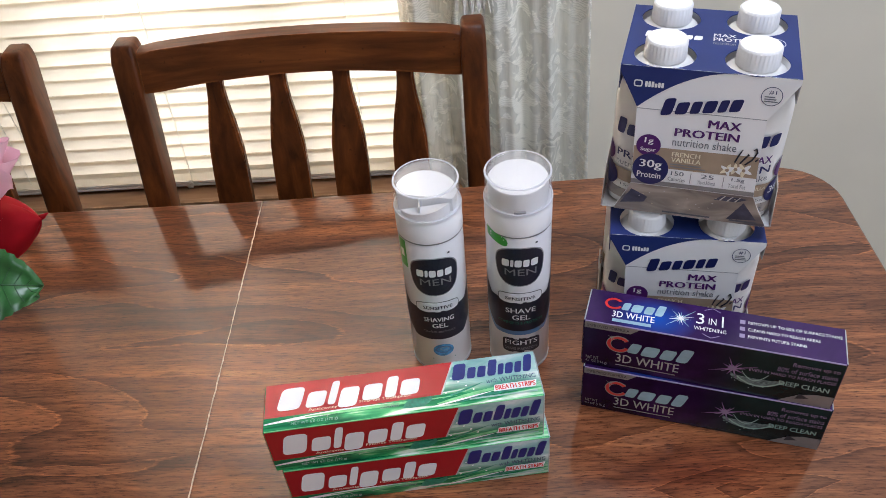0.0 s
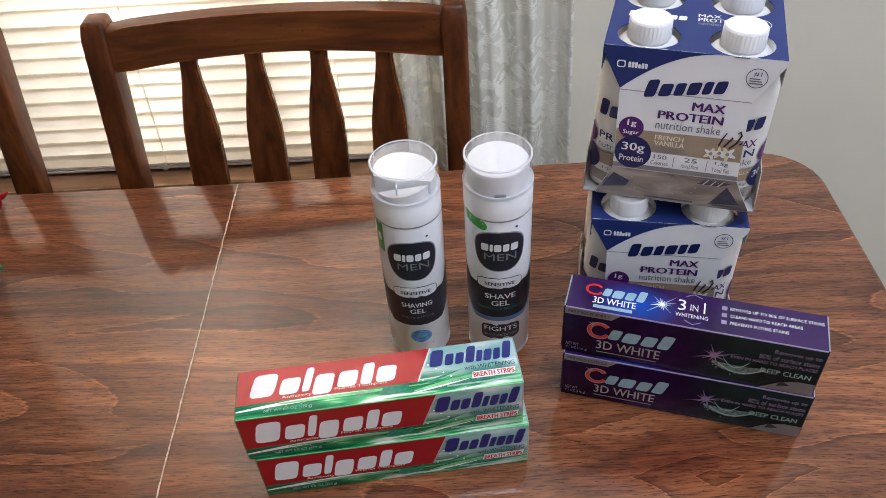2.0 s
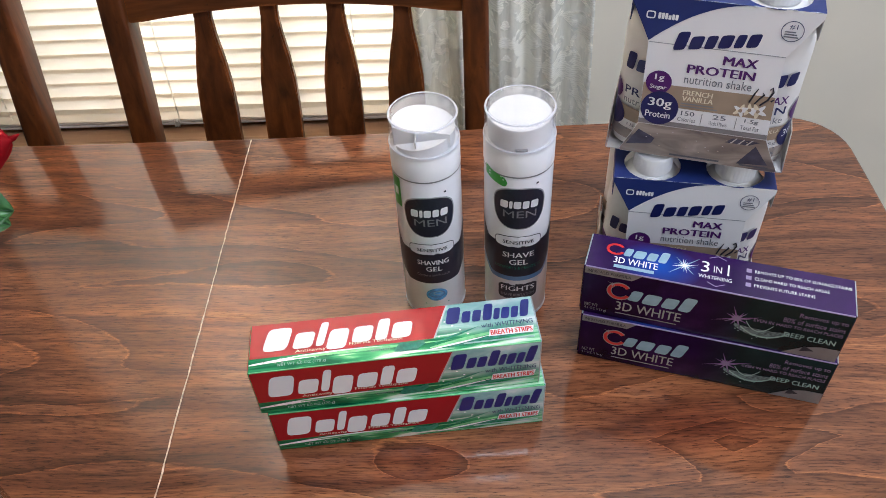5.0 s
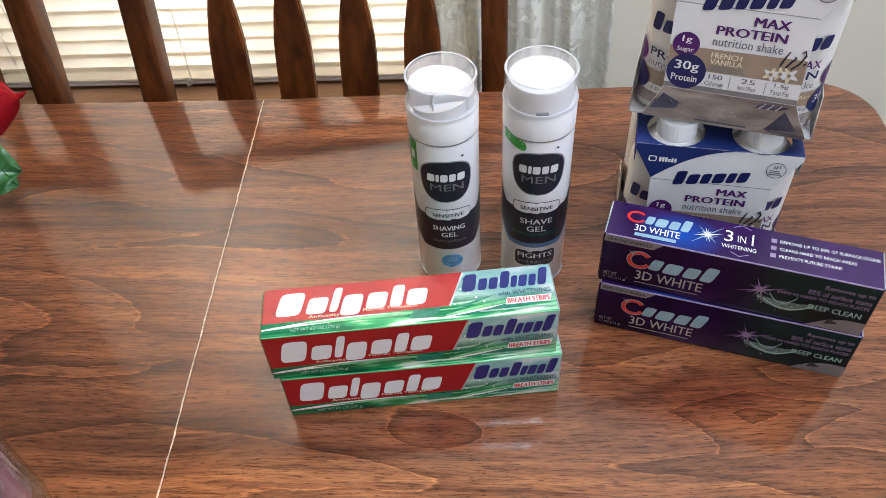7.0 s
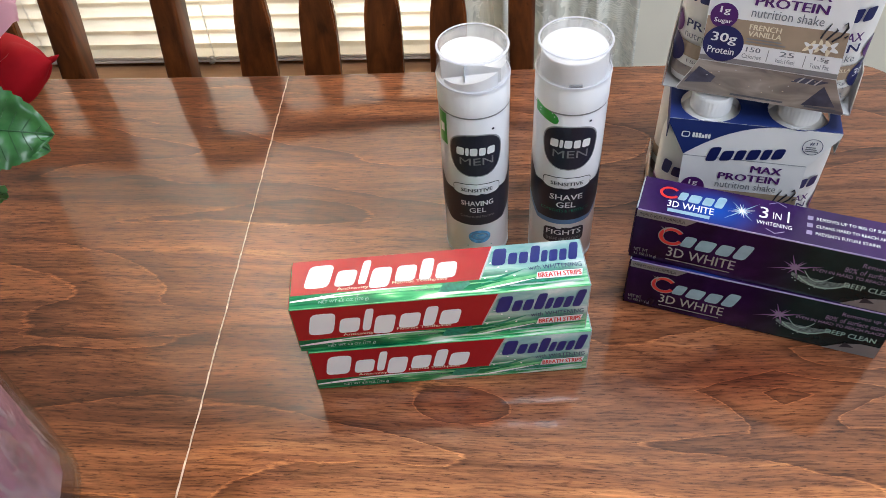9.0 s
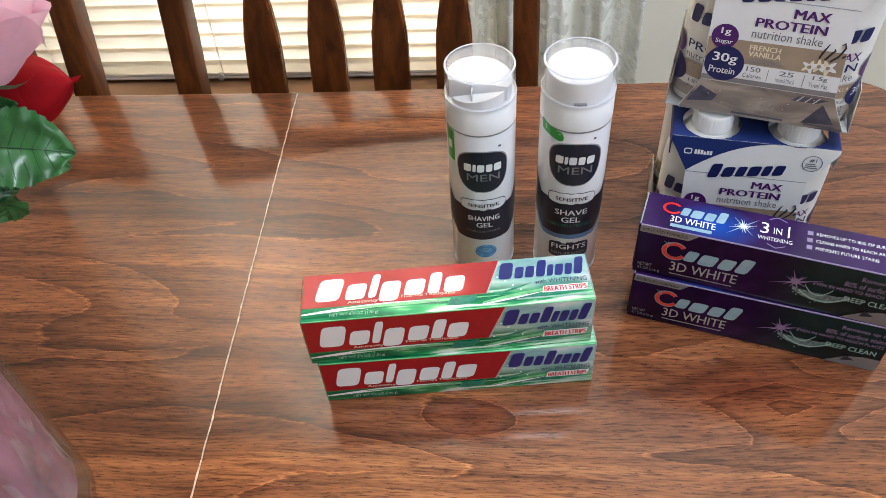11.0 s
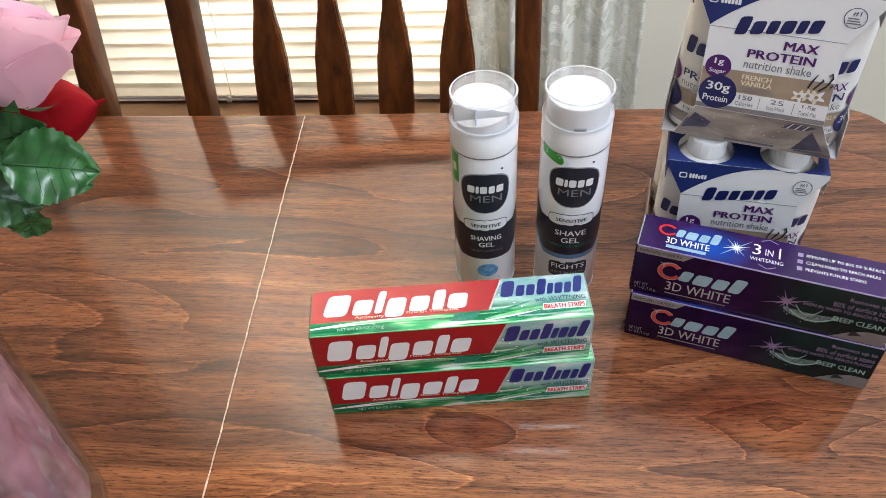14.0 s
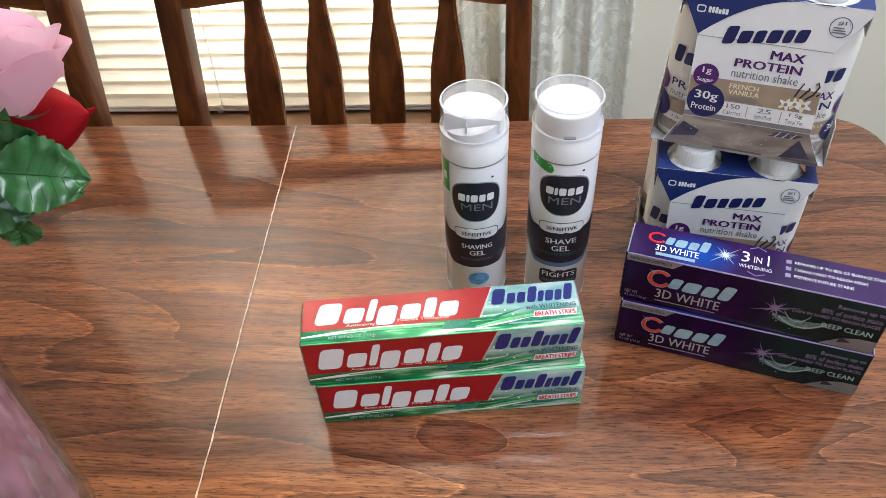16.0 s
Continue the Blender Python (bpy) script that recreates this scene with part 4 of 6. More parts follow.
def mint_face(fn, W, Hh, body):
    """Prints of one long panel: W along, Hh up."""
    P = lambda a: a * W
    Q = lambda b: b * Hh
    shape("red_panel", fn, [(P(0.004), Q(0.275)), (P(0.635), Q(0.30)), (P(0.692), Q(0.985)), (P(0.004), Q(0.985))], RED, body, 0.0002)
    shape("red_edge", fn, [(P(0.635), Q(0.30)), (P(0.641), Q(0.295)), (P(0.699), Q(0.985)), (P(0.692), Q(0.985))], SILVER_PRINT, body, 0.0002)
    wordmark(fn, P(0.045), P(0.575), Q(0.36), Q(0.90), [(1.25, 0.06, 0.94, 0), (1.0, 0.06, 0.68, 0), (0.42, 0.08, 1.0, 0), (1.0, -0.10, 0.68, 0), (1.0, 0.06, 0.68, 0), (0.62, 0.06, 0.88, 0), (1.0, 0.06, 0.68, 0)], WHITE, body, 0.0004, 0.22)
    word("Anticavity", fn, P(0.16), P(0.265), Q(0.30), Q(0.375), CREAM, body)
    word("Fluoride Toothpaste", fn, P(0.345), P(0.53), Q(0.335), Q(0.41), CREAM, body)
    wordmark(fn, P(0.685), P(0.985), Q(0.56), Q(0.93), [(1.3, 0.0, 0.96, 0), (0.85, 0.0, 0.66, 0), (0.85, 0.0, 0.66, 0), (0.9, 0.0, 0.96, 0), (0.6, 0.0, 0.66, 0), (0.8, 0.0, 0.66, 0), (0.7, 0.0, 0.66, 0), (0.85, 0.0, 1.0, 0)], ROYAL, body, 0.0004, 0.22, "product_mark")
    word("with WHITENING", fn, P(0.805), P(0.985), Q(0.405), Q(0.50), NAVY, body)
    shape("strip_badge", fn, [(P(0.825), Q(0.215)), (P(0.978), Q(0.215)), (P(0.985), Q(0.355)), (P(0.832), Q(0.355))], WHITE, body, 0.0003)
    word("BREATH STRIPS", fn, P(0.833), P(0.977), Q(0.235), Q(0.335), SCARLET, body, 0.0005, bold=0.0003)
    bars(fn, P(0.735), P(0.98), Q(0.09), Q(0.155), MINT_TXT, body, 1)
    word("CLEAN MINT", fn, P(0.415), P(0.485), Q(0.165), Q(0.235), GREYTXT, body)
    shape("mint_leaf_emblem", fn, [(P(0.495), Q(0.12)), (P(0.52), Q(0.10)), (P(0.575), Q(0.11)), (P(0.605), Q(0.22)), (P(0.60), Q(0.30)), (P(0.57), Q(0.255)), (P(0.52), Q(0.29)), (P(0.505), Q(0.20))], LEAF_PRINT, body, 0.0004)
    word("NET WT 6.0 OZ (170 g)", fn, P(0.10), P(0.265), Q(0.06), Q(0.135), MINT_TXT, body)
    rnd = random.Random(4)
    for k in range(9):
        a, b = rnd.uniform(0.03, 0.4), rnd.uniform(0.14, 0.24)
        shape("droplet", fn, disc(fn, P(a), Q(b), 0.0006, 0.0005, n=8), SILVER_PRINT, body, 0.0004)
    # sweeping blades under the red panel
    def blade(name, a0, a1, b0, b1, thick, bow, material, lift):
        sheet(name, fn, P(a0), P(a1), lambda s: Q(b0 + (b1 - b0) * s + bow * math.sin(math.pi * s)), lambda s: Q(b0 + (b1 - b0) * s + bow * math.sin(math.pi * s) + thick * math.sin(math.pi * min(1.0, 0.12 + 0.88 * s))), material, body, lift, 20, 1)
    blade("white_sweep", 0.004, 0.60, 0.14, 0.215, 0.075, 0.03, WHITE, 0.00026)
    blade("green_sweep", 0.15, 0.70, 0.205, 0.235, 0.06, -0.02, PALE_GREEN, 0.00030)
    blade("green_sweep", 0.62, 0.90, 0.10, 0.34, 0.07, -0.02, PALE_GREEN, 0.00024)
    blade("white_sweep", 0.60, 0.84, 0.06, 0.25, 0.035, -0.02, WHITE, 0.00026)
    blade("dark_sweep", 0.68, 0.98, 0.07, 0.20, 0.06, 0.02, LEAF_PRINT, 0.00022)
    blade("dark_sweep", 0.64, 0.80, 0.20, 0.46, 0.045, -0.02, LEAF_PRINT, 0.00022)
    for k in range(5):
        a, b = 0.655 + 0.025 * k, 0.32 + 0.10 * ((k * 3) % 4)
        shape("droplet", fn, disc(fn, P(a), Q(b), 0.0008, 0.0007, n=8), WHITE, body, 0.0004)


def mint_carton(m, label):
    L, D, Hc = 0.205, 0.0427, 0.0491
    t = thing("toothpaste_carton", m, label, "toothpaste box", "stacked red and green toothpaste boxes")
    body = carton_body(t, L, D, Hc, MINT)
    mint_face(face((0, 0, 0), (1, 0, 0), (0, 0, 1)), L, Hc, body)
    mint_face(face((0, 0, Hc), (1, 0, 0), (0, 1, 0)), L, D, body)
    part("foil_edge", tube([(0.001, 0.0003, Hc - 0.0003), (L - 0.001, 0.0003, Hc - 0.0003)], 0.00045, 6), PALE_GREEN, t, "bright foil fold")
    part("foil_edge", tube([(L - 0.0003, 0.0003, 0.001), (L - 0.0003, 0.0003, Hc - 0.001)], 0.00045, 6), SILVER_PRINT, t, "bright foil fold")
    part("foil_edge", tube([(L - 0.0003, 0.001, Hc - 0.0003), (L - 0.0003, D - 0.001, Hc - 0.0003)], 0.00045, 6), SILVER_PRINT, t, "bright foil fold")
    flap_end(t, 0, D, Hc, RED, -1)
    flap_end(t, L, D, Hc, MINT, 1)
    return t


mint_carton(pose(0.0, 0.0, Z + 0.0002, 0, 0, 6.0), "red and green glossy toothpaste carton lying on the table")
mint_carton(pose(-0.0045, 0.0007, Z + 0.0498, 0, 0, 6.4), "red and green glossy toothpaste carton stacked on another")


SWOOSH_BLOCKS = [(0.7, 0.05, 0.74, 0), (1.0, 0.0, 0.70, 0), (0.85, 0.0, 0.70, 0), (0.75, 0.0, 0.95, 0)]


def violet_front(fn, W, Hh, body):
    P = lambda a: a * W
    Q = lambda b: b * Hh
    shape("formula_tab", fn, [(P(0.004), Q(0.86)), (P(0.19), Q(0.86)), (P(0.225), Q(0.985)), (P(0.004), Q(0.985))], GREYP, body, 0.0002)
    word("IMPROVED FORMULA", fn, P(0.015), P(0.185), Q(0.895), Q(0.955), INK, body)
    ring("brand_swoosh_edge", fn, P(0.148), Q(0.60), P(0.050), Q(0.185), 0.0037, SILVER_PRINT, body, 0.00035, start=0.1, end=0.93)
    ring("brand_swoosh", fn, P(0.148), Q(0.60), P(0.047), Q(0.170), 0.0027, SCARLET, body, 0.0004, start=0.1, end=0.93)
    wordmark(fn, P(0.190), P(0.445), Q(0.435), Q(0.76), SWOOSH_BLOCKS, CYAN, body, 0.0005, 0.3)
    word("3D WHITE", fn, P(0.143), P(0.400), Q(0.195), Q(0.385), SILVER_PRINT, body, bold=0.0002)
    bars(fn, P(0.145), P(0.39), Q(0.11), Q(0.15), GREYP, body, 1)
    word("NET WT", fn, P(0.018), P(0.072), Q(0.165), Q(0.235), GREYP, body)
    word("4.1 OZ (116 g)", fn, P(0.018), P(0.108), Q(0.075), Q(0.145), GREYP, body)
    star(fn, P(0.605), Q(0.52), 0.0190, 8, FLARE, body, 0.0004, 0.10, 0.35)
    star(fn, P(0.118), Q(0.73), 0.0060, 6, SILVER_PRINT, body, 0.0006, 0.12, 0.5)
    star(fn, P(0.605), Q(0.52), 0.0100, 9, LILAC, body, 0.00045, 0.22, 0.9)
    # a splash that swings down and up again
    low = lambda q: 0.40 - 0.62 * q + 0.66 * q * q
    sheet("mint_splash", fn, P(0.60), P(0.80), lambda q: Q(low(q) - 0.03), lambda q: Q(low(q) + 0.13 * math.sin(math.pi * (0.1 + 0.86 * q)) ** 1.3), SPLASH, body, 0.0004, 26, 2)
    sheet("splash_line", fn, P(0.625), P(0.805), lambda q: Q(low(q) - 0.035), lambda q: Q(low(q) - 0.005), MINT_TXT, body, 0.0005, 26, 1)
    sheet("splash_line", fn, P(0.64), P(0.74), lambda q: Q(low(q) + 0.10 - 0.05 * q), lambda q: Q(low(q) + 0.12 - 0.05 * q), MINT_TXT, body, 0.0005, 16, 1)
    rnd = random.Random(8)
    for k in range(16):
        a = rnd.uniform(0, 1)
        shape("droplet", fn, disc(fn, P(0.605 + 0.20 * a), Q(low(a) + rnd.uniform(-0.11, 0.02)), 0.0005, 0.0005, n=7), MINT_TXT, body, 0.0005)
    word("Removes up to", fn, P(0.815), P(0.985), Q(0.76), Q(0.87), LILAC, body)
    word("80% of surface stains", fn, P(0.765), P(0.985), Q(0.64), Q(0.74), LILAC, body)
    word("EVEN IN HARD TO REACH PLACES", fn, P(0.665), P(0.985), Q(0.535), Q(0.600), LILAC, body)
    word("DEEP CLEAN", fn, P(0.785), P(0.970), Q(0.345), Q(0.445), MINT_TXT, body, bold=0.0002)
    shape("grey_corner", fn, [(P(0.80), Q(0.01)), (P(0.997), Q(0.01)), (P(0.997), Q(0.27)), (P(0.93), Q(0.265)), (P(0.87), Q(0.20))], GREYP, body, 0.0003)
    shape("corner_mark", fn, [(P(0.86), Q(0.10)), (P(0.91), Q(0.15)), (P(0.87), Q(0.235))], INK, body, 0.0004)


def violet_top(fn, W, Dd, body):
    P = lambda a: a * W
    Q = lambda b: b * Dd
    shape("top_panel_print", fn, [(P(0.004), Q(0.012)), (P(0.996), Q(0.012)), (P(0.996), Q(0.988)), (P(0.004), Q(0.988))], TOP_VIOLET, body, 0.0002)
    ring("brand_swoosh", fn, P(0.105), Q(0.63), P(0.038), Q(0.17), 0.0021, SCARLET, body, 0.0005, start=0.1, end=0.93)
    wordmark(fn, P(0.140), P(0.315), Q(0.46), Q(0.80), SWOOSH_BLOCKS, CYAN, body, 0.0005, 0.25)
    word("3D WHITE", fn, P(0.105), P(0.275), Q(0.24), Q(0.42), WHITE, body, bold=0.0002)
    shape("white_bar", fn, [(P(0.11), Q(0.10)), (P(0.265), Q(0.10)), (P(0.265), Q(0.19)), (P(0.11), Q(0.19))], CYAN, body, 0.0005)
    star(fn, P(0.375), Q(0.52), 0.0105, 8, WHITE, body, 0.0005, 0.13, 0.3)
    star(fn, P(0.375), Q(0.52), 0.0155, 8, CYAN, body, 0.0004, 0.10, 0.75)
    word("3", fn, P(0.437), P(0.468), Q(0.45), Q(0.76), WHITE, body)
    word("IN", fn, P(0.485), P(0.515), Q(0.48), Q(0.66), WHITE, body)
    word("1", fn, P(0.536), P(0.5425), Q(0.45), Q(0.76), WHITE, body)
    word("WHITENING", fn, P(0.43), P(0.555), Q(0.27), Q(0.375), WHITE, body)
    for s, b in ((1, 0.86), (-1, 0.17)):
        shape("chevron", fn, [(P(0.465), Q(b)), (P(0.497), Q(b + s * 0.09)), (P(0.53), Q(b)), (P(0.53), Q(b + 0.022)), (P(0.497), Q(b + s * 0.09 + 0.022)), (P(0.465), Q(b + 0.022))], LILAC, body, 0.0004)
    for k, (txt, e) in enumerate((("REMOVES UP TO 80% OF SURFACE STAINS", 0.985), ("CLEANS HARD TO REACH AREAS", 0.905), ("PREVENTS FUTURE STAINS", 0.855))):
        b = 0.66 - 0.20 * k
        shape("tick_box", fn, [(P(0.605), Q(b)), (P(0.625), Q(b)), (P(0.625), Q(b + 0.11)), (P(0.605), Q(b + 0.11))], LILAC, body, 0.0004)
        word(txt, fn, P(0.637), P(e), Q(b + 0.015), Q(b + 0.10), WHITE, body)


def violet_carton(m, label):
    L, D, Hc = 0.19, 0.0358, 0.0519
    t = thing("toothpaste_carton", m, label, "toothpaste box", "stacked violet toothpaste boxes")
    body = carton_body(t, L, D, Hc, VIOLET)
    violet_front(face((0, 0, 0), (1, 0, 0), (0, 0, 1)), L, Hc, body)
    violet_top(face((0, 0, Hc), (1, 0, 0), (0, 1, 0)), L, D, body)
    part("foil_edge", tube([(0.001, 0.0003, Hc - 0.0003), (L - 0.001, 0.0003, Hc - 0.0003)], 0.00065, 6), LILAC, t, "bright foil fold")
    part("foil_edge", tube([(0.0003, 0.001, Hc - 0.0003), (0.0003, D - 0.001, Hc - 0.0003)], 0.0006, 6), SILVER_PRINT, t, "bright foil fold")
    part("foil_edge", tube([(L - 0.0003, 0.001, Hc - 0.0003), (L - 0.0003, D - 0.001, Hc - 0.0003)], 0.0006, 6), SILVER_PRINT, t, "bright foil fold")
    flap_end(t, 0, D, Hc, TOP_VIOLET, -1)
    flap_end(t, L, D, Hc, TOP_VIOLET, 1)
    return t


violet_carton(pose(0.2379, 0.0866, Z + 0.0002, 0, 0, -16.5), "dark violet foil toothpaste carton lying on the table")
violet_carton(pose(0.2362, 0.0901, Z + 0.0526, 0, 0, -17.2), "dark violet foil toothpaste carton stacked on another")

# ---------------------------------------------------------------- shaving gel cans


def gel_can(m, tall, kind, label):
    R = 0.0266
    t = thing("shaving_gel_can", m, label, "shaving gel", "shaving gel cans")
    o = tall - 0.200
    top = 0.1535 + o
    body = part("can", lathe([(0.0225, 0.0), (0.0255, 0.0006), (R, 0.003), (R, top - 0.002), (R - 0.0006, top)], 64), CANW, t, smooth=40)
    part("base_rim", lathe([(0.0245, 0.0002), (R + 0.0003, 0.0008), (R + 0.0003, 0.0026), (0.0245, 0.003)], 64, True), SILVER_PRINT, t, "silver base rim", smooth=60)
    part("collar", lathe([(R - 0.001, top + 0.0004), (R + 0.0002, top + 0.0010), (R + 0.0002, top + 0.0205), (R - 0.0008, top + 0.0218), (R - 0.0030, top + 0.0222)], 64), COLLAR, t, smooth=40)
    part("seam_groove", lathe([(R - 0.0002, top - 0.0004), (R + 0.0001, top - 0.0003), (R + 0.0001, top + 0.0006), (R - 0.0002, top + 0.0007)], 64, True), GREYP, t)
    z0, z1 = top + 0.0190, tall
    rc = R - 0.0008
    part("clear_cap", lathe([(rc + 0.0011, z0 + 0.0036), (rc + 0.0006, z0 + 0.006), (rc, z1 - 0.003), (rc - 0.0006, z1 - 0.0008), (rc - 0.0022, z1), (rc - 0.003, z1 - 0.0012), (rc - 0.0014, z1 - 0.004), (rc - 0.001, z0 + 0.0055), (rc - 0.0006, z0 + 0.0036)], 64, True), CLEAR, t, "clear plastic overcap", smooth=50)
    lid = part("cap_top", lathe([(rc - 0.0022, z1 - 0.0012), (rc * 0.5, z1 - 0.0010), (0.0004, z1 - 0.0010)], 48), CLEAR, t, smooth=60)
    # pale rings added for the glint along the cap's rim and skirt
    part("rim_glint_ring", lathe([(rc - 0.0014, z1 - 0.0003), (rc - 0.0010, z1 + 0.0001), (rc - 0.0004, z1 + 0.0001), (rc + 0.0002, z1 - 0.0006), (rc - 0.0004, z1 - 0.0010)], 64, True), RIM_GLINT, t, smooth=60)
    part("cap_skirt", lathe([(rc + 0.0004, z0 + 0.0032), (rc + 0.0014, z0 + 0.0034), (rc + 0.0012, z0 + 0.0046), (rc + 0.0004, z0 + 0.0048)], 64, True), RIM_GLINT, t, smooth=60)
    ri = R - 0.0030
    if kind == "press":
        part("actuator", lathe([(ri, top + 0.0222), (ri, tall - 0.0085), (ri - 0.0008, tall - 0.0068), (ri - 0.003, tall - 0.0060), (0.0005, tall - 0.0072)], 56), CAPW, t, "white push-down top", smooth=35)
        part("actuator_slot", box(-0.0045, 0.0045, -ri - 0.0016, -ri + 0.001, top + 0.0226, top + 0.0246, 0.0004), GREYP, t)
    else:
        # a lever top: high at the back and one side, a lower step in front
        bm = bmesh.new()
        # back block
        def block(pts, lo, hi):
            vb = [bm.verts.new((x, y, lo)) for x, y in pts]
            vt = [bm.verts.new((x, y, hi(x, y))) for x, y in pts]
            k = len(pts)
            for i in range(k):
                bm.faces.new((vb[i], vb[(i + 1) % k], vt[(i + 1) % k], vt[i]))
            bm.faces.new(vt)
            bm.faces.new(vb[::-1])
        back = [(ri * math.cos(a), ri * math.sin(a)) for a in [radians(d) for d in range(-32, 206, 7)]]
        block(back, top + 0.0222, lambda x, y: tall - 0.0095 - 0.10 * (x + 0.01))
        front = [((ri - 0.0004) * math.cos(a), (ri - 0.0004) * math.sin(a) - 0.0003) for a in [radians(d) for d in range(208, 326, 7)]]
        block(front, top + 0.0222, lambda x, y: tall - 0.0195 + 0.20 * (x + 0.012))
        bmesh.ops.bevel(bm, geom=[e for e in bm.edges if len(e.link_faces) == 2 and e.calc_face_angle() > 1.0], offset=0.0009, segments=2, affect='EDGES', clamp_overlap=True)
        part("actuator", bm, CAPW, t, "white stepped lever top", smooth=35)
        part("lever_slot", box(-0.0060, -0.0050, -0.0206, -0.006, tall - 0.0215, tall - 0.0125, 0.0002), SILVER_PRINT, t)
    fn = round_can(R, -0.02 if kind == "press" else 0.05)
    lo = 0.0045 + o if kind == "press" else 0.0
    c = 0.118 + lo
    # shield mark
    round_disc("brand_shield_border", fn, 0, c, 0.0212, 0.0212, SILVER_PRINT, body, 0.00020, 2.6, 0.10)
    round_disc("brand_shield", fn, 0, c, 0.0202, 0.0202, INK, body, 0.00034, 2.6, 0.10)
    wordmark(fn, -0.0155, 0.0155, c + 0.0010, c + 0.0085, [(1.1, 0, 1, 0), (0.45, 0, 1, 0), (1.0, 0, 1, 0), (0.9, 0, 1, 0), (1.1, 0, 1, 0)], WHITE, body, 0.0006, 0.05)
    word("MEN", fn, -0.0125, 0.0135, c - 0.0085, c - 0.0015, GREYP, body, 0.0006)
    bars(fn, 0.0125, 0.0145, c + 0.0225, c + 0.026, INK, body, 1)
    # dark band with a dipped middle
    mid = 0.082 + lo
    wrap = 2 * math.pi * R
    ub = lambda s: mid + 0.012 - 0.0135 * (1 if abs(s - 0.5) < 0.165 else max(0.0, 1 - (abs(s - 0.5) - 0.165) / 0.06))
    lb_ = lambda s: mid - 0.026 - 0.0130 * max(0.0, min(1.0, (0.21 - abs(s - 0.5)) / 0.07))
    if kind == "press":
        sheet("blue_band", fn, -wrap / 2, wrap / 2, lambda s: lb_(s) - 0.0050, lambda s: lb_(s) + 0.001, STEEL_BLUE, body, 0.00018, 96, 2)
    sheet("dark_band", fn, -wrap / 2, wrap / 2, lb_, ub, INK, body, 0.00022, 96, 4)
    # capsule
    round_disc("capsule_border", fn, 0, mid + 0.0010, 0.0195, 0.0062, INK, body, 0.00036, 4)
    round_disc("capsule", fn, 0, mid + 0.0010, 0.0189, 0.0056, CANW, body, 0.00048, 4)
    word("SENSITIVE", fn, -0.0125, 0.0125, mid - 0.0010, mid + 0.0026, INK, body, 0.0007, bold=0.0002)
    if kind == "press":
        word("SHAVE", fn, -0.0125, 0.0130, mid - 0.0165, mid - 0.0108, WHITE, body, 0.0006, bold=0.0003)
        word("GEL", fn, -0.0070, 0.0080, mid - 0.0248, mid - 0.0188, WHITE, body, 0.0006, bold=0.0003)
        word("COMFORTS & PROTECTS", fn, -0.0195, 0.0200, mid - 0.0300, mid - 0.0268, LEAF_PRINT, body, 0.0006)
        round_disc("claim_badge", fn, 0.001, mid - 0.0575, 0.0170, 0.0092, INK, body, 0.0003, 6)
        word("FIGHTS", fn, -0.0135, 0.0150, mid - 0.0565, mid - 0.0508, WHITE, body, 0.0006, bold=0.0003)
        word("SHAVE IRRITATION", fn, -0.0135, 0.0150, mid - 0.0630, mid - 0.0598, SILVER_PRINT, body, 0.0006)
        pill = lambda s: 0.0046 * math.sqrt(max(0.0, 1 - (max(0.0, s - 0.78) / 0.22) ** 2))
        sheet("green_flag", fn, -0.0310, -0.0095, lambda s: c + 0.0300 - 0.005 * s - pill(s), lambda s: c + 0.0300 - 0.005 * s + pill(s), GREEN, body, 0.0003, 24, 2)
        bars(fn, -0.026, -0.0125, c + 0.0265, c + 0.0315, WHITE, body, 2, 0.0005)
    else:
        word("SHAVING", fn, -0.0130, 0.0130, mid - 0.0165, mid - 0.0112, WHITE, body, 0.0006, bold=0.0003)
        word("GEL", fn, -0.0062, 0.0070, mid - 0.0240, mid - 0.0187, WHITE, body, 0.0006, bold=0.0003)
        word("Comforts and Protects", fn, -0.0140, 0.0140, mid - 0.0300, mid - 0.0272, GREYP, body, 0.0006)
        round_disc("gel_swirl", fn, 0.0015, mid - 0.0535, 0.0092, 0.0078, SKYBLUE, body, 0.0003)
        ring("gel_swirl_line", fn, 0.0015, mid - 0.0525, 0.0070, 0.0045, 0.0012, STEEL_BLUE, body, 0.0005)
        ring("gel_swirl_line", fn, 0.0025, mid - 0.0515, 0.0040, 0.0025, 0.0010, CYAN, body, 0.0005)
        bars(fn, -0.009, 0.012, mid - 0.0665, mid - 0.0635, MINT_TXT, body, 1)
        sheet("green_flag", fn, -0.0330, -0.0235, lambda s: c + 0.005, lambda s: c + 0.0345, GREEN, body, 0.0003, 8, 2)
        bars(fn, -0.0305, -0.0260, c + 0.012, c + 0.028, WHITE, body, 1, 0.0005)
    return t


gel_can(pose(0.1185, 0.158, Z + 0.0002), 0.200, "lever", "white shaving gel can with a stepped lever under a clear cap")
gel_can(pose(0.1895, 0.153, Z + 0.0002), 0.2067, "press", "white shave gel can with a flat top under a clear cap")

# ---------------------------------------------------------------- packs of shake bottles


# a maker's mark as plain blocks: width, bottom, top, hollow
BRAND_BLOCKS = [(1.0, 0, 1.0, 0), (1.05, 0, 0.72, 0), (0.85, 0, 0.72, 0), (1.05, 0, 0.72, 0), (0.75, 0, 0.72, 0), (0.95, 0, 0.72, 0)]


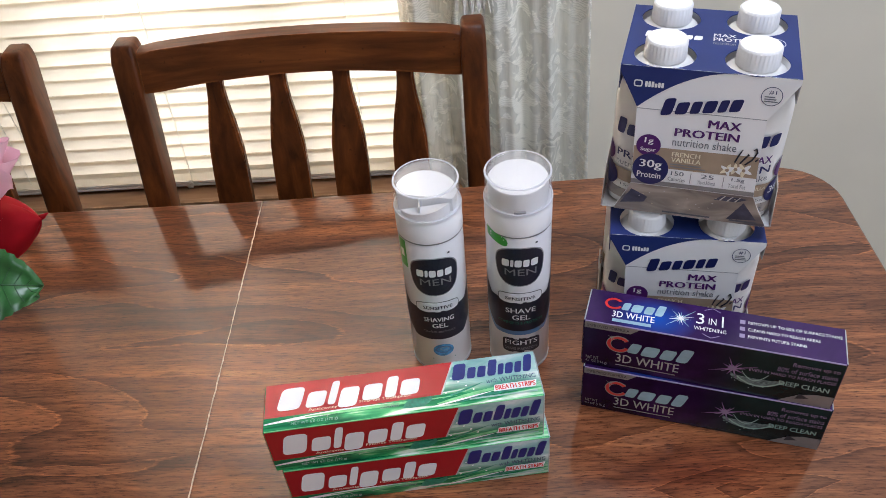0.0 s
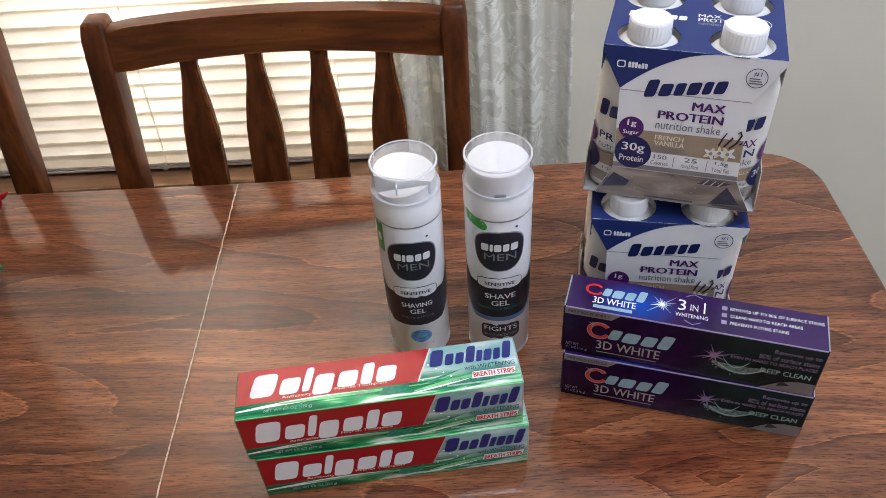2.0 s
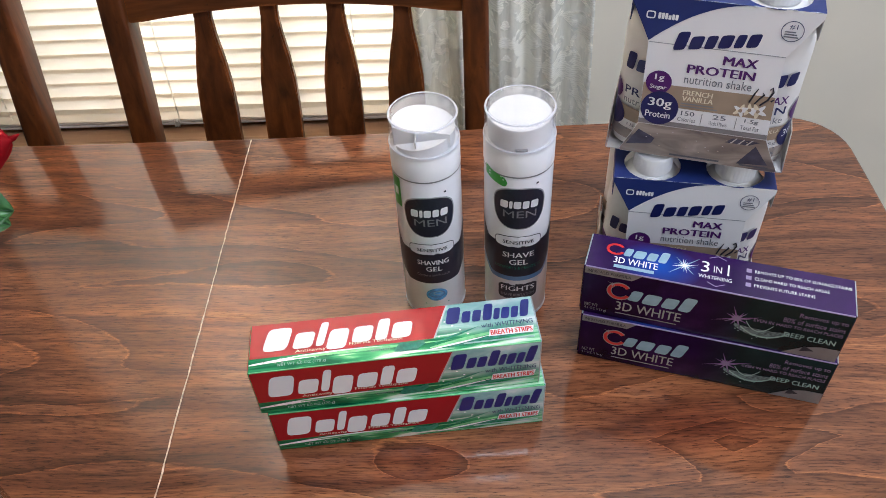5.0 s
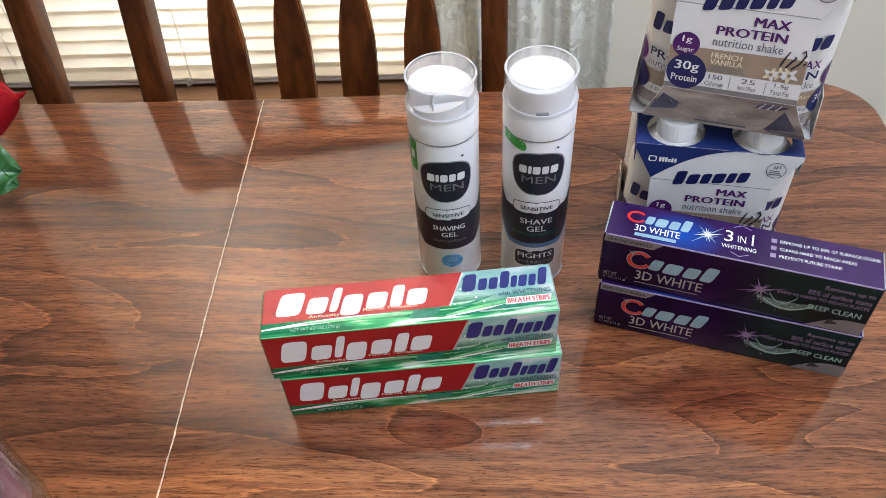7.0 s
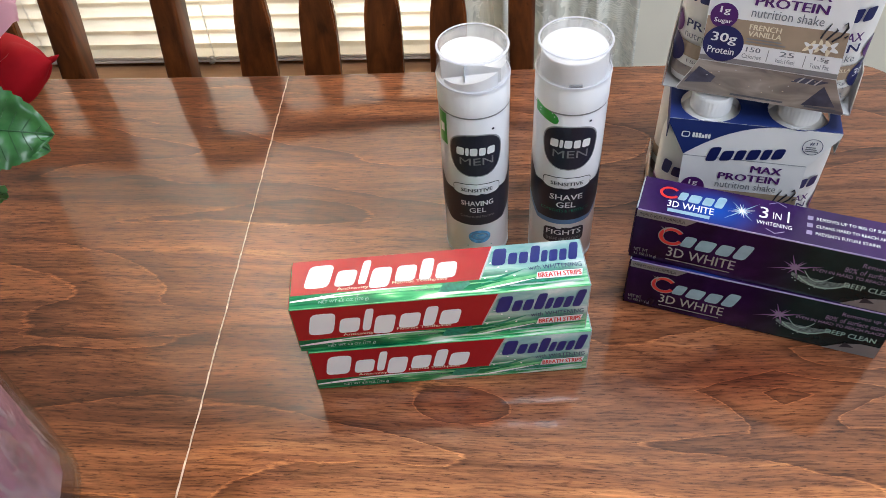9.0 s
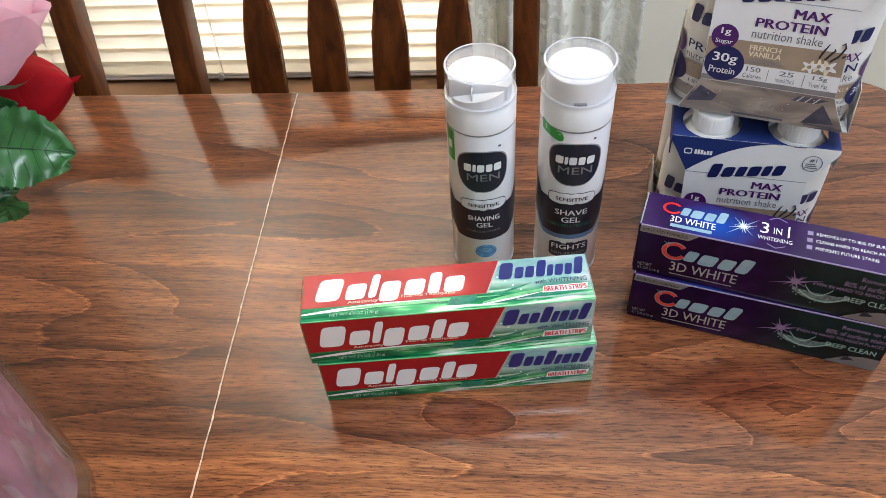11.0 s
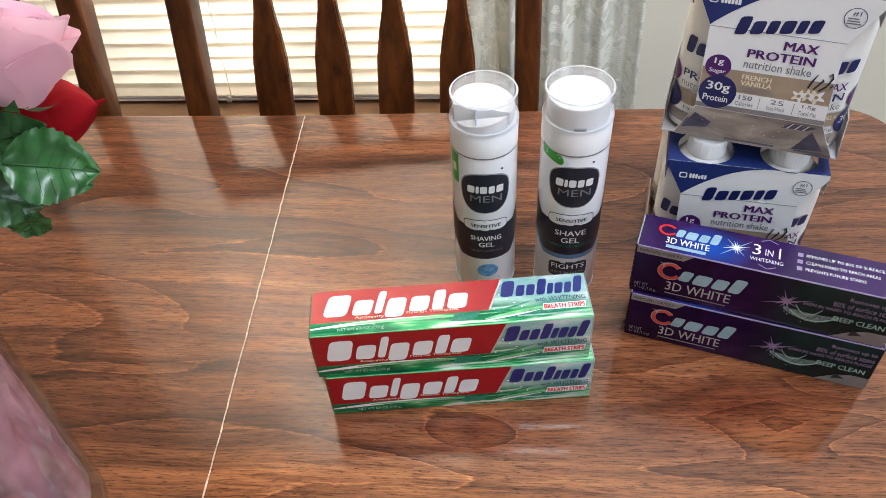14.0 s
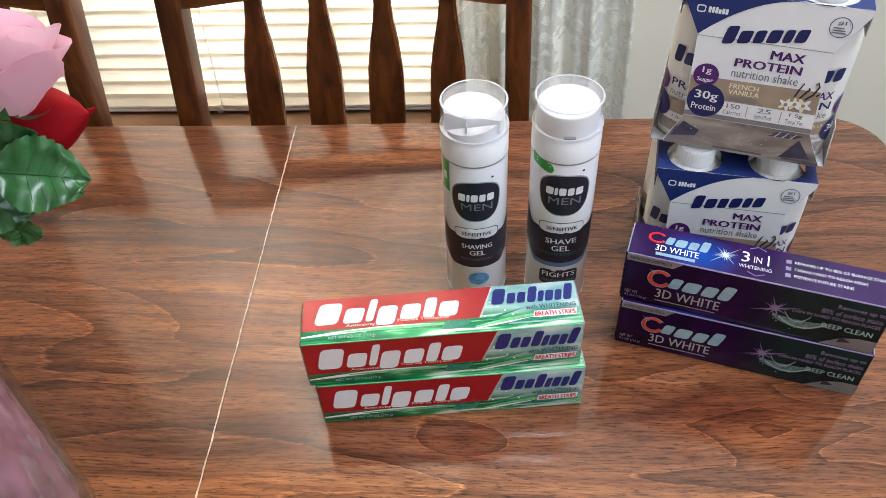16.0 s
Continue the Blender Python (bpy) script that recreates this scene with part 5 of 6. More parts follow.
def shake_pack(m, label):
    W, Hp, HB = 0.1225, 0.130, 0.1437
    yt, yb, S, SY = -0.0458, -0.0561, 0.0637, 0.0624
    t = thing("shake_bottle_pack", m, label, "drink pack", "stacked packs of shake bottles")
    # bottles
    first_b = None
    for sx in (-1, 1):
        for sy in (-1, 1):
            bm = lathe([(0.0215, 0.0012), (0.0245, 0.003), (0.0256, 0.009), (0.0256, 0.020), (0.0256, 0.096), (0.0252, 0.104), (0.0242, 0.112), (0.0228, 0.1205), (0.0196, 0.1265), (0.0150, 0.1285), (0.0144, HB - 0.013)], 40)
            for v in bm.verts:
                # the body is wider than deep, the neck round
                k = max(0.0, min(1.0, (0.126 - v.co.z) / 0.016))
                v.co.x *= 1 + 0.235 * k
                v.co.y *= (1 - 0.075 * k) * (1 - 0.27 * max(0.0, 1 - v.co.z / 0.034)) * (1 - 0.13 * max(0.0, min(1.0, (v.co.z - 0.084) / 0.02)))
            b = part("bottle", bm, BOTTLE, t, "white plastic bottle", smooth=50)
            b.location = (sx * S / 2, sy * SY / 2 + 0.006, 0)

            def fb(u, z, h):
                q = u / 0.0256
                return Vector(((0.0316 + h) * math.sin(q), -(0.02368 * (1 - 0.27 * max(0.0, 1 - z / 0.034)) + h) * math.cos(q), z))
            sheet("fawn_label_band", fb, -0.0804, 0.0804, lambda s: 0.0275, lambda s: 0.0395, FAWN, b, 0.0002, 48, 1)
            sheet("foot_label", fb, -0.0804, 0.0804, lambda s: 0.0092, lambda s: 0.0195, SHAKE, b, 0.0002, 48, 1)
            if sy < 0:
                word("MAX", fb, 0.005, 0.0205, 0.0590, 0.0655, PURPLE, b, 0.0005, bold=0.0003)
                word("PROTEIN", fb, -0.0235, 0.0205, 0.0505, 0.0570, NAVY, b, 0.0005, bold=0.0003)
                word("nutrition shake", fb, -0.0235, 0.0205, 0.0430, 0.0485, GREYTXT, b, 0.0005)
                word("FRENCH VANILLA", fb, -0.010, 0.021, 0.0345, 0.0375, CREAM, b, 0.0005)
                word("150   25   1.5g", fb, -0.018, 0.0215, 0.0220, 0.0255, GREYTXT, b, 0.0005)
                bars(fb, -0.018, 0.0215, 0.0175, 0.0205, GREYTXT, b, 1, 0.0005)
                wordmark(fb, -0.0265, 0.0245, 0.0700, 0.0840, BRAND_BLOCKS, NAVY, b, 0.0004, 0.14, rise=0.004)
                for side in (-1, 1):
                    round_disc("sugar_badge", fb, 0.0345 * side, 0.0500, 0.0082, 0.0082, PURPLE, b, 0.0004)
                    round_disc("protein_badge", fb, 0.0325 * side, 0.0300, 0.0115, 0.0115, NAVY, b, 0.0005)
                word("30", fb, 0.0245, 0.0345, 0.0290, 0.0355, WHITE, b, 0.0007)
                bars(fb, 0.018, 0.023, 0.0105, 0.0155, GREYTXT, b, 3, 0.0006)
            # cap with fine ribs and a tamper ring
            bm = bmesh.new()
            n = 96
            prof = [(0.0152, HB - 0.0200, 0), (0.0157, HB - 0.0192, 0), (0.0157, HB - 0.0162, 0), (0.0145, HB - 0.0156, 0), (0.0145, HB - 0.0146, 0), (0.0152, HB - 0.0140, 1), (0.0149, HB - 0.0014, 1), (0.0139, HB, 0), (0.006, HB - 0.0002, 0)]
            rows = []
            for r, z, rib in prof:
                rows.append([bm.verts.new(((r + (0.00016 if k % 3 == 0 else 0) * rib) * math.cos(2 * math.pi * k / n), (r + (0.00016 if k % 3 == 0 else 0) * rib) * math.sin(2 * math.pi * k / n), z)) for k in range(n)])
            for p, q in zip(rows, rows[1:]):
                for k in range(n):
                    bm.faces.new((p[k], p[(k + 1) % n], q[(k + 1) % n], q[k]))
            bm.faces.new(rows[-1])
            bm.faces.new(rows[0][::-1])
            part("screw_cap", bm, CAPW, b, "ribbed white screw cap", smooth=35)
    # top panel with four holes
    bm = bmesh.new()
    segs = 24
    rh = 0.0222
    xs, ys = (-W / 2, 0, W / 2), (yt, 0.006, -yt + 0.012)
    for i in range(2):
        for j in range(2):
            cx, cy = (i - 0.5) * S, (j - 0.5) * SY + 0.006
            angles = [2 * math.pi * (k + 0.5) / segs for k in range(segs)]
            angles += [math.atan2(ys[j + dj] - cy, xs[i + di] - cx) % (2 * math.pi) for di in (0, 1) for dj in (0, 1)]
            angles.sort()
            ring_v, out_v = [], []
            for a in angles:
                c, s = math.cos(a), math.sin(a)
                ring_v.append(bm.verts.new((cx + rh * c, cy + rh * 0.96 * s, Hp)))
                # out to the quarter's rectangle
                tx = ((xs[i + 1] if c > 0 else xs[i]) - cx) / c if abs(c) > 1e-6 else 1e9
                ty = ((ys[j + 1] if s > 0 else ys[j]) - cy) / s if abs(s) > 1e-6 else 1e9
                d = min(tx, ty)
                out_v.append(bm.verts.new((cx + d * c, cy + d * s, Hp)))
            m2 = len(angles)
            for k in range(m2):
                bm.faces.new((ring_v[k], ring_v[(k + 1) % m2], out_v[(k + 1) % m2], out_v[k]))
    bmesh.ops.remove_doubles(bm, verts=bm.verts[:], dist=0.0002)
    for f in bm.faces:
        if f.normal.z < 0:
            f.normal_flip()
    ret = bmesh.ops.extrude_face_region(bm, geom=bm.faces[:])
    for e in ret["geom"]:
        if isinstance(e, bmesh.types.BMVert):
            e.co.z -= 0.0006
    tp = part("top_panel", bm, BLUE, t, "blue carton top with four holes")
    ft = face((-W / 2, yt, Hp), (1, 0, 0), (0, 1, 0))
    wordmark(ft, 0.012, 0.055, 0.047, 0.057, BRAND_BLOCKS, WHITE, tp, 0.0004, 0.1)
    word("MAX", ft, 0.062, 0.078, 0.055, 0.060, WHITE, tp, bold=0.0003)
    word("PROTEIN", ft, 0.062, 0.090, 0.048, 0.0535, WHITE, tp, bold=0.0003)
    word("nutrition shake", ft, 0.062, 0.090, 0.0425, 0.0467, SILVER_PRINT, tp)
    ring("badge_outline", ft, 0.1035, 0.051, 0.0095, 0.0085, 0.0006, WHITE, tp, 0.0004)
    word("30g", ft, 0.0985, 0.1085, 0.0515, 0.0555, WHITE, tp)
    word("Protein", ft, 0.0985, 0.1085, 0.0465, 0.0495, WHITE, tp)
    # front and back panels
    # down to a fold near the foot, then a chamfer that turns in under the bottles
    ZF = 0.034
    YF = yt + (yb - yt) * (1 - ZF / Hp)
    YB = yb + 0.012
    low, main = math.hypot(ZF, YB - YF), math.hypot(Hp - ZF, yt - YF)
    F = low + main

    def bent(sign):
        def fn(a, b, h):
            if b < low:
                k = b / low
                y, z, ny, nz = YB + (YF - YB) * k, ZF * k, -ZF / low, (YF - YB) / low
            else:
                k = (b - low) / main
                y, z, ny, nz = YF + (yt - YF) * k, ZF + (Hp - ZF) * k, -1.0, 0.08
            x = -W / 2 + a
            return Vector((x, y + h * ny, z + h * nz)) if sign > 0 else Vector((-x, 0.012 - (y + h * ny), z + h * nz))
        return fn
    ff = bent(1)
    FOLD = 1 - ZF / Hp
    P = lambda a: a * W

    def Q(b):
        """From the share of the height below the top to the way up along the bent panel."""
        z = Hp * (1 - b)
        return low + (z - ZF) / (Hp - ZF) * main if z > ZF else z / ZF * low
    upper = [(0.0, 0.0), (0.0, 0.03), (0.121, 0.243), (0.140, FOLD), (0.885, FOLD), (0.868, 0.45), (0.863, 0.250), (0.903, 0.187), (1.0, 0.03), (1.0, 0.0)]
    lower_part = [(0.140, FOLD), (0.110, 0.83), (0.046, 0.985), (0.055, 1.0), (0.995, 1.0), (1.003, 0.985), (0.925, 0.83), (0.885, FOLD)]

    def panel(fn, material, name):
        bm = bmesh.new()
        for poly in (upper, lower_part):
            pts = [(P(a), Q(b) + (1e-6 if poly is upper else -1e-6)) for a, b in poly]
            fv = [bm.verts.new(fn(a, b, 0.0)) for a, b in pts]
            gv = [bm.verts.new(fn(a, b, -0.0006)) for a, b in pts]
            bm.faces.new(fv)
            bm.faces.new(gv[::-1])
            for k in range(len(pts)):
                bm.faces.new((fv[k], fv[(k + 1) % len(pts)], gv[(k + 1) % len(pts)], gv[k]))
        return part(name, bm, material, t)
    fp = panel(ff, CARTON, "front_panel")
    panel(bent(-1), CARTON, "back_panel")
    # blue shoulder above the white swoosh
    pts = [(0.0, 0.0), (0.0, 0.03), (0.121, 0.243)] + [(a, 0.243 * ((0.66 - a) / 0.539) ** 2) for a in [0.121 + 0.0359 * k for k in range(1, 15)]] + [(0.66, 0.0)]
    shape("blue_shoulder", ff, [(P(a), Q(b)) for a, b in pts], BLUE, fp, 0.0002)
    # folded fore-edge of the top, scuffed pale in places
    rnd = random.Random(12)
    x = -W / 2 + 0.002
    while x < W / 2 - 0.006:
        e = x + rnd.uniform(0.002, 0.009)
        part("worn_fold", tube([(x, yt - 0.0001, Hp + 0.0001), (e, yt - 0.0001, Hp + 0.0001)], rnd.uniform(0.0002, 0.0004), 6), SILVER_PRINT, fp)
        x = e + rnd.uniform(0.002, 0.012)
    sheet("panel_crease", ff, P(0.125), P(0.862), lambda s: Q(0.252), lambda s: Q(0.247), SILVER_PRINT, fp, 0.0002, 4, 1)
    ring("maker_mark", ff, P(0.112), Q(0.100), 0.0031, 0.0027, 0.0009, WHITE, fp, 0.0004, 4)
    wordmark(ff, P(0.150), P(0.262), Q(0.118), Q(0.084), [(1, 0, 1, 0), (1, 0, 1, 0), (1, 0, 1, 0), (1, 0, 0.7, 0), (1, 0, 0.9, 0), (1, 0, 0.9, 0)], WHITE, fp, 0.0004, 0)
    wordmark(ff, P(0.262), P(0.722), Q(0.283), Q(0.178), BRAND_BLOCKS, NAVY, fp, 0.0004, 0.20, rise=0.0092)
    word("MAX", ff, P(0.545), P(0.727), Q(0.331), Q(0.281), PURPLE, fp, bold=0.0007)
    word("PROTEIN", ff, P(0.361), P(0.728), Q(0.400), Q(0.350), PURPLE, fp, bold=0.0007)
    word("nutrition shake", ff, P(0.357), P(0.729), Q(0.462), Q(0.412), GREYTXT, fp)
    shape("fawn_band", ff, [(P(0.134), Q(0.487)), (P(0.8685), Q(0.479)), (P(0.877), Q(0.617)), (P(0.138), Q(0.617))], FAWN, fp, 0.0002)
    word("FRENCH", ff, P(0.365), P(0.530), Q(0.532), Q(0.502), CREAM, fp, bold=0.0003)
    word("VANILLA", ff, P(0.365), P(0.540), Q(0.568), Q(0.538), CREAM, fp, bold=0.0003)
    bars(ff, P(0.365), P(0.575), Q(0.608), Q(0.575), GREYP, fp, 2)
    # two vanilla blossoms
    for cx, cy, big in ((0.795, 0.572, 0.72), (0.700, 0.580, 0.62), (0.748, 0.570, 0.60)):
        for k in range(5):
            a = k * 1.257 + cx * 9
            c, s = math.cos(a), math.sin(a)
            u, v = P(cx) + 0.0042 * big * c, Q(cy) + 0.0038 * big * s
            pts = [(u + 0.0052 * big * x * c - 0.0024 * big * y * s, v + 0.0052 * big * x * s + 0.0024 * big * y * c) for x, y in ((-1, 0), (-0.3, -1), (0.6, -0.6), (1, 0), (0.6, 0.6), (-0.3, 1))]
            shape("blossom_petal", ff, pts, CREAM if k % 2 else WHITE, fp, 0.0004 + 0.00004 * k)
        shape("blossom_heart", ff, disc(ff, P(cx), Q(cy), 0.0014, 0.0014, n=10), FAWN, fp, 0.0007)
    # vanilla pods: dark curled strokes
    for pts in (((0.735, 0.525), (0.750, 0.480), (0.768, 0.440)), ((0.765, 0.530), (0.788, 0.495), (0.806, 0.470), (0.798, 0.462)), ((0.795, 0.535), (0.830, 0.500), (0.852, 0.450), (0.842, 0.425), (0.828, 0.440)), ((0.850, 0.505), (0.864, 0.490))):
        part("vanilla_pod", tube([ff(P(a), Q(b), 0.0004) for a, b in pts], [0.0006] * (len(pts) - 1) + [0.0003], 6), INK, fp)
    shape("facts_strip", ff, [(P(0.138), Q(0.622)), (P(0.8775), Q(0.622)), (P(0.882), Q(0.705)), (P(0.139), Q(0.705))], WHITE, fp, 0.0002)
    for txt, sub, a in (("150", "Calories", 0.415), ("25", "Vitamins & Minerals", 0.595), ("1.5g", "Total Fat", 0.775)):
        word(txt, ff, P(a - 0.038), P(a + 0.038), Q(0.656), Q(0.628), GREYTXT, fp, bold=0.0002)
        word(sub, ff, P(a - 0.052), P(a + 0.052), Q(0.694), Q(0.668), GREYTXT, fp)
    for a in (0.495, 0.690):
        shape("divider", ff, [(P(a), Q(0.630)), (P(a + 0.004), Q(0.630)), (P(a + 0.004), Q(0.698)), (P(a), Q(0.698))], GREYP, fp, 0.0004)
    shape("foot_print", ff, [(P(a), Q(b)) for a, b in ((0.142, FOLD + 0.003), (0.112, 0.83), (0.050, 0.984), (0.057, 0.997), (0.993, 0.997), (1.0, 0.984), (0.922, 0.83), (0.883, FOLD + 0.003))], SHAKE, fp, 0.0002)
    shape("foot_band", ff, [(P(a), Q(b)) for a, b in ((0.139, 0.708), (0.882, 0.708), (0.884, FOLD - 0.002), (0.140, FOLD - 0.002))], GREYP, fp, 0.0002)
    bars(ff, P(0.36), P(0.66), Q(0.985), Q(0.955), GREYTXT, fp, 1)
    bars(ff, P(0.78), P(0.95), Q(0.985), Q(0.955), GREYTXT, fp, 1)
    # milk splash: blue-grey wedges and pale drops
    shape("splash_wedge", ff, [(P(0.76), Q(0.965)), (P(0.84), Q(0.80)), (P(0.94), Q(0.945))], SLATE, fp, 0.0004)
    shape("splash_wedge", ff, [(P(0.085), Q(0.930)), (P(0.150), Q(0.79)), (P(0.255), Q(0.85)), (P(0.235), Q(0.90))], SLATE, fp, 0.0004)
    shape("splash_wedge", ff, [(P(0.66), Q(0.80)), (P(0.70), Q(0.76)), (P(0.86), Q(0.765)), (P(0.80), Q(0.80))], SLATE, fp, 0.0004)
    for a in (0.72, 0.765, 0.81):
        shape("splash_streak", ff, [(P(a - 0.03), Q(0.80)), (P(a - 0.018), Q(0.80)), (P(a + 0.008), Q(0.755)), (P(a), Q(0.755))], WHITE, fp, 0.0005)
    rnd = random.Random(9)
    for k in range(14):
        shape("splash_drop", ff, disc(ff, P(rnd.uniform(0.2, 0.85)), Q(rnd.uniform(0.76, 0.93)), 0.0006, 0.0005, n=8), CREAM if k % 2 else WHITE, fp, 0.0005)
    for nm, u, v, r, mat in (("sugar_badge", 0.219, 0.475, 0.0090, PURPLE), ("protein_badge", 0.249, 0.630, 0.0134, NAVY)):
        shape(nm, ff, disc(ff, P(u), Q(v), r, r, n=32), mat, fp, 0.0005 if nm[0] == "s" else 0.0006)
    word("1g", ff, P(0.192), P(0.244), Q(0.470), Q(0.425), WHITE, fp, 0.0009, bold=0.0004)
    word("Sugar", ff, P(0.172), P(0.266), Q(0.520), Q(0.488), WHITE, fp, 0.0009, bold=0.0002)
    word("30g", ff, P(0.178), P(0.312), Q(0.634), Q(0.568), WHITE, fp, 0.0009, bold=0.0005)
    word("Protein", ff, P(0.172), P(0.316), Q(0.688), Q(0.648), WHITE, fp, 0.0009, bold=0.0002)
    ring("seal_outline", ff, P(0.858), Q(0.108), 0.0072, 0.0072, 0.0005, NAVY, fp, 0.0004)
    word("#1", ff, P(0.838), P(0.880), Q(0.098), Q(0.072), NAVY, fp)
    bars(ff, P(0.820), P(0.895), Q(0.145), Q(0.105), GREYTXT, fp, 3)
    # side gussets folded in under the top
    for side in (-1, 1):
        x = side * W / 2
        bm = bmesh.new()
        quad = [(x, yt, Hp - 0.0008), (x, -yt + 0.012, Hp - 0.0008), (x, -yt + 0.010, Hp - 0.020), (x * 0.985, 0.006, Hp - 0.017), (x, yt + 0.002, Hp - 0.020)]
        a = [bm.verts.new(p) for p in quad]
        b = [bm.verts.new((p[0] - side * 0.0006, p[1], p[2])) for p in quad]
        bm.faces.new(a)
        bm.faces.new(b[::-1])
        for k in range(5):
            bm.faces.new((a[k], a[(k + 1) % 5], b[(k + 1) % 5], b[k]))
        part("side_gusset", bm, BLUE if side < 0 else CARD, t)
        bm = box(min(x, x - side * 0.0007), max(x, x - side * 0.0007), YB + 0.001, 0.012 - YB - 0.001, 0.0002, 0.033, 0.0)
        for v in bm.verts:
            if v.co.z > 0.01:
                # the flap narrows upwards
                v.co.z, v.co.y = (0.030, v.co.y + 0.012) if v.co.y < 0 else (0.033, v.co.y - 0.012)
        for v in bm.verts:
            # bulged out by the bottles
            v.co.x += side * 0.005
        part("side_foot", bm, SHAKE, t)
    part("bottom_panel", box(-W / 2 - 0.004, W / 2 + 0.004, YB + 0.0005, 0.012 - YB - 0.0005, 0.0002, 0.0011), CARD, t)
    return t


shake_pack(pose(0.3337, 0.1952, Z + 0.0002, 0, 0, -9.7), "blue and white four-bottle shake pack standing on the table")
shake_pack(pose(0.3347, 0.2014, Z + 0.1444, -2.0, 0.5, -16.2), "blue and white four-bottle shake pack stacked on another")

# ---------------------------------------------------------------- flowers in a vase
VX, VY = -0.201, -0.099
vase = thing("glass_vase", pose(VX, VY, Z + 0.0002), "clear glass vase filled with pink tulle", "vase")
part("vase_wall", lathe([(0.001, 0.0), (0.040, 0.0), (0.0475, 0.004), (0.050, 0.012), (0.050, 0.195), (0.0485, 0.197), (0.047, 0.195), (0.047, 0.014), (0.043, 0.009), (0.001, 0.008)], 56), VASE_GLASS, vase, smooth=60)
part("vase_rim", lathe([(0.0472, 0.1965), (0.0485, 0.1985), (0.0500, 0.1965), (0.0490, 0.1950)], 56, True), VASE_GLASS, vase, smooth=60)


def tulle(name, r0, r1, z0, z1, seed, material, label):
    rnd = random.Random(seed)
    off = Vector((rnd.random() * 9, rnd.random() * 9, rnd.random() * 9))
    t = thing(name, pose(VX, VY, Z), label, "fabric")
    def fn(u, v):
        a = 2 * math.pi * u
        z = z0 + (z1 - z0) * v
        r = r0 + (r1 - r0) * v
        p = Vector((math.cos(a) * 2, math.sin(a) * 2, z * 22)) + off
        k = noise.noise(p) * 0.16 + noise.noise(p * 2.7) * 0.06 + 0.03 * math.sin(a * 17 + 5 * noise.noise(p))
        r = min(0.0435, r * (0.88 + k))
        return (r * math.cos(a), r * math.sin(a), z + 0.012 * noise.noise(p * 1.9 + off))
    part("gathered_net", grid(fn, 90, 44), material, t, smooth=180)
    return t


tulle("pink_tulle_stuffing", 0.046, 0.052, 0.022, 0.200, 3, TULLE, "crumpled pink tulle stuffed in the vase")
tulle("pale_tulle_stuffing", 0.056, 0.044, 0.026, 0.120, 7, TULLE_PALE, "pale pink net bunched low in the vase")


def rose(m, size, material, label, seed, stem_to, rows=None, point=2.6):
    """Silk rose: rolled heart and rows of cupped petals, opening along z."""
    rnd = random.Random(seed)
    t = thing("silk_rose", m, label, "artificial flower", "silk roses in the vase")
    def petal(turn, width, height, lean, rad, curl):
        def fn(u, v):
            s = (u - 0.5) * 2
            w = width * (0.35 + 0.65 * math.sin(math.pi * (0.06 + 0.56 * v)))
            a = turn + s * w
            r = rad * (0.45 + 0.55 * v ** 0.7) + lean * v * v + curl * max(0, v - 0.75) * (1 - 0.4 * abs(s)) * 4
            z = height * (v - 0.42 * abs(s) ** point * v * v) - curl * max(0, v - 0.8) ** 2 * 22
            q = 0.0012 * noise.noise(Vector((a * 3, v * 5, seed)))
            return ((r + q) * math.cos(a), (r + q) * math.sin(a), z + q)
        return fn
    rows = rows or [(3, 1.5, 0.96, 0.00, 0.20, 0.0), (3, 1.5, 1.02, 0.02, 0.30, 0.006), (4, 1.25, 1.05, 0.05, 0.40, 0.012), (4, 1.2, 1.02, 0.09, 0.50, 0.025), (5, 1.0, 0.92, 0.15, 0.56, 0.03)]
    for i, (n, w, h, lean, rad, curl) in enumerate(rows):
        for k in range(n):
            a = 2 * math.pi * k / n + i * 0.7 + rnd.uniform(-0.2, 0.2)
            bm = grid(petal(a, w, size * h * rnd.uniform(0.94, 1.04), size * lean, size * rad, size * curl), 14, 12)
            p = part("petal", bm, material, t, smooth=180)
    for k in range(5):
        a = 2 * math.pi * k / 5
        bm = grid(lambda u, v: ((0.12 + 0.40 * v ** 0.6) * size * math.cos(a + (u - 0.5) * 0.8 * (1 - v)), (0.12 + 0.40 * v ** 0.6) * size * math.sin(a + (u - 0.5) * 0.8 * (1 - v)), size * (-0.05 + 0.22 * v * v)), 4, 6)
        part("sepal", bm, LEAF, t, smooth=180)
    inv = m.inverted()
    end = inv @ Vector(stem_to)
    pts = [Vector((0, 0, 0)) * (1 - s) ** 2 + 2 * s * (1 - s) * (inv @ Vector((VX - 0.04, VY - 0.01, Z + 0.31))) + s * s * end for s in [k / 10 for k in range(11)]]
    part("stem", tube(pts, 0.0019, 8), STEM, t, smooth=180)
    return t


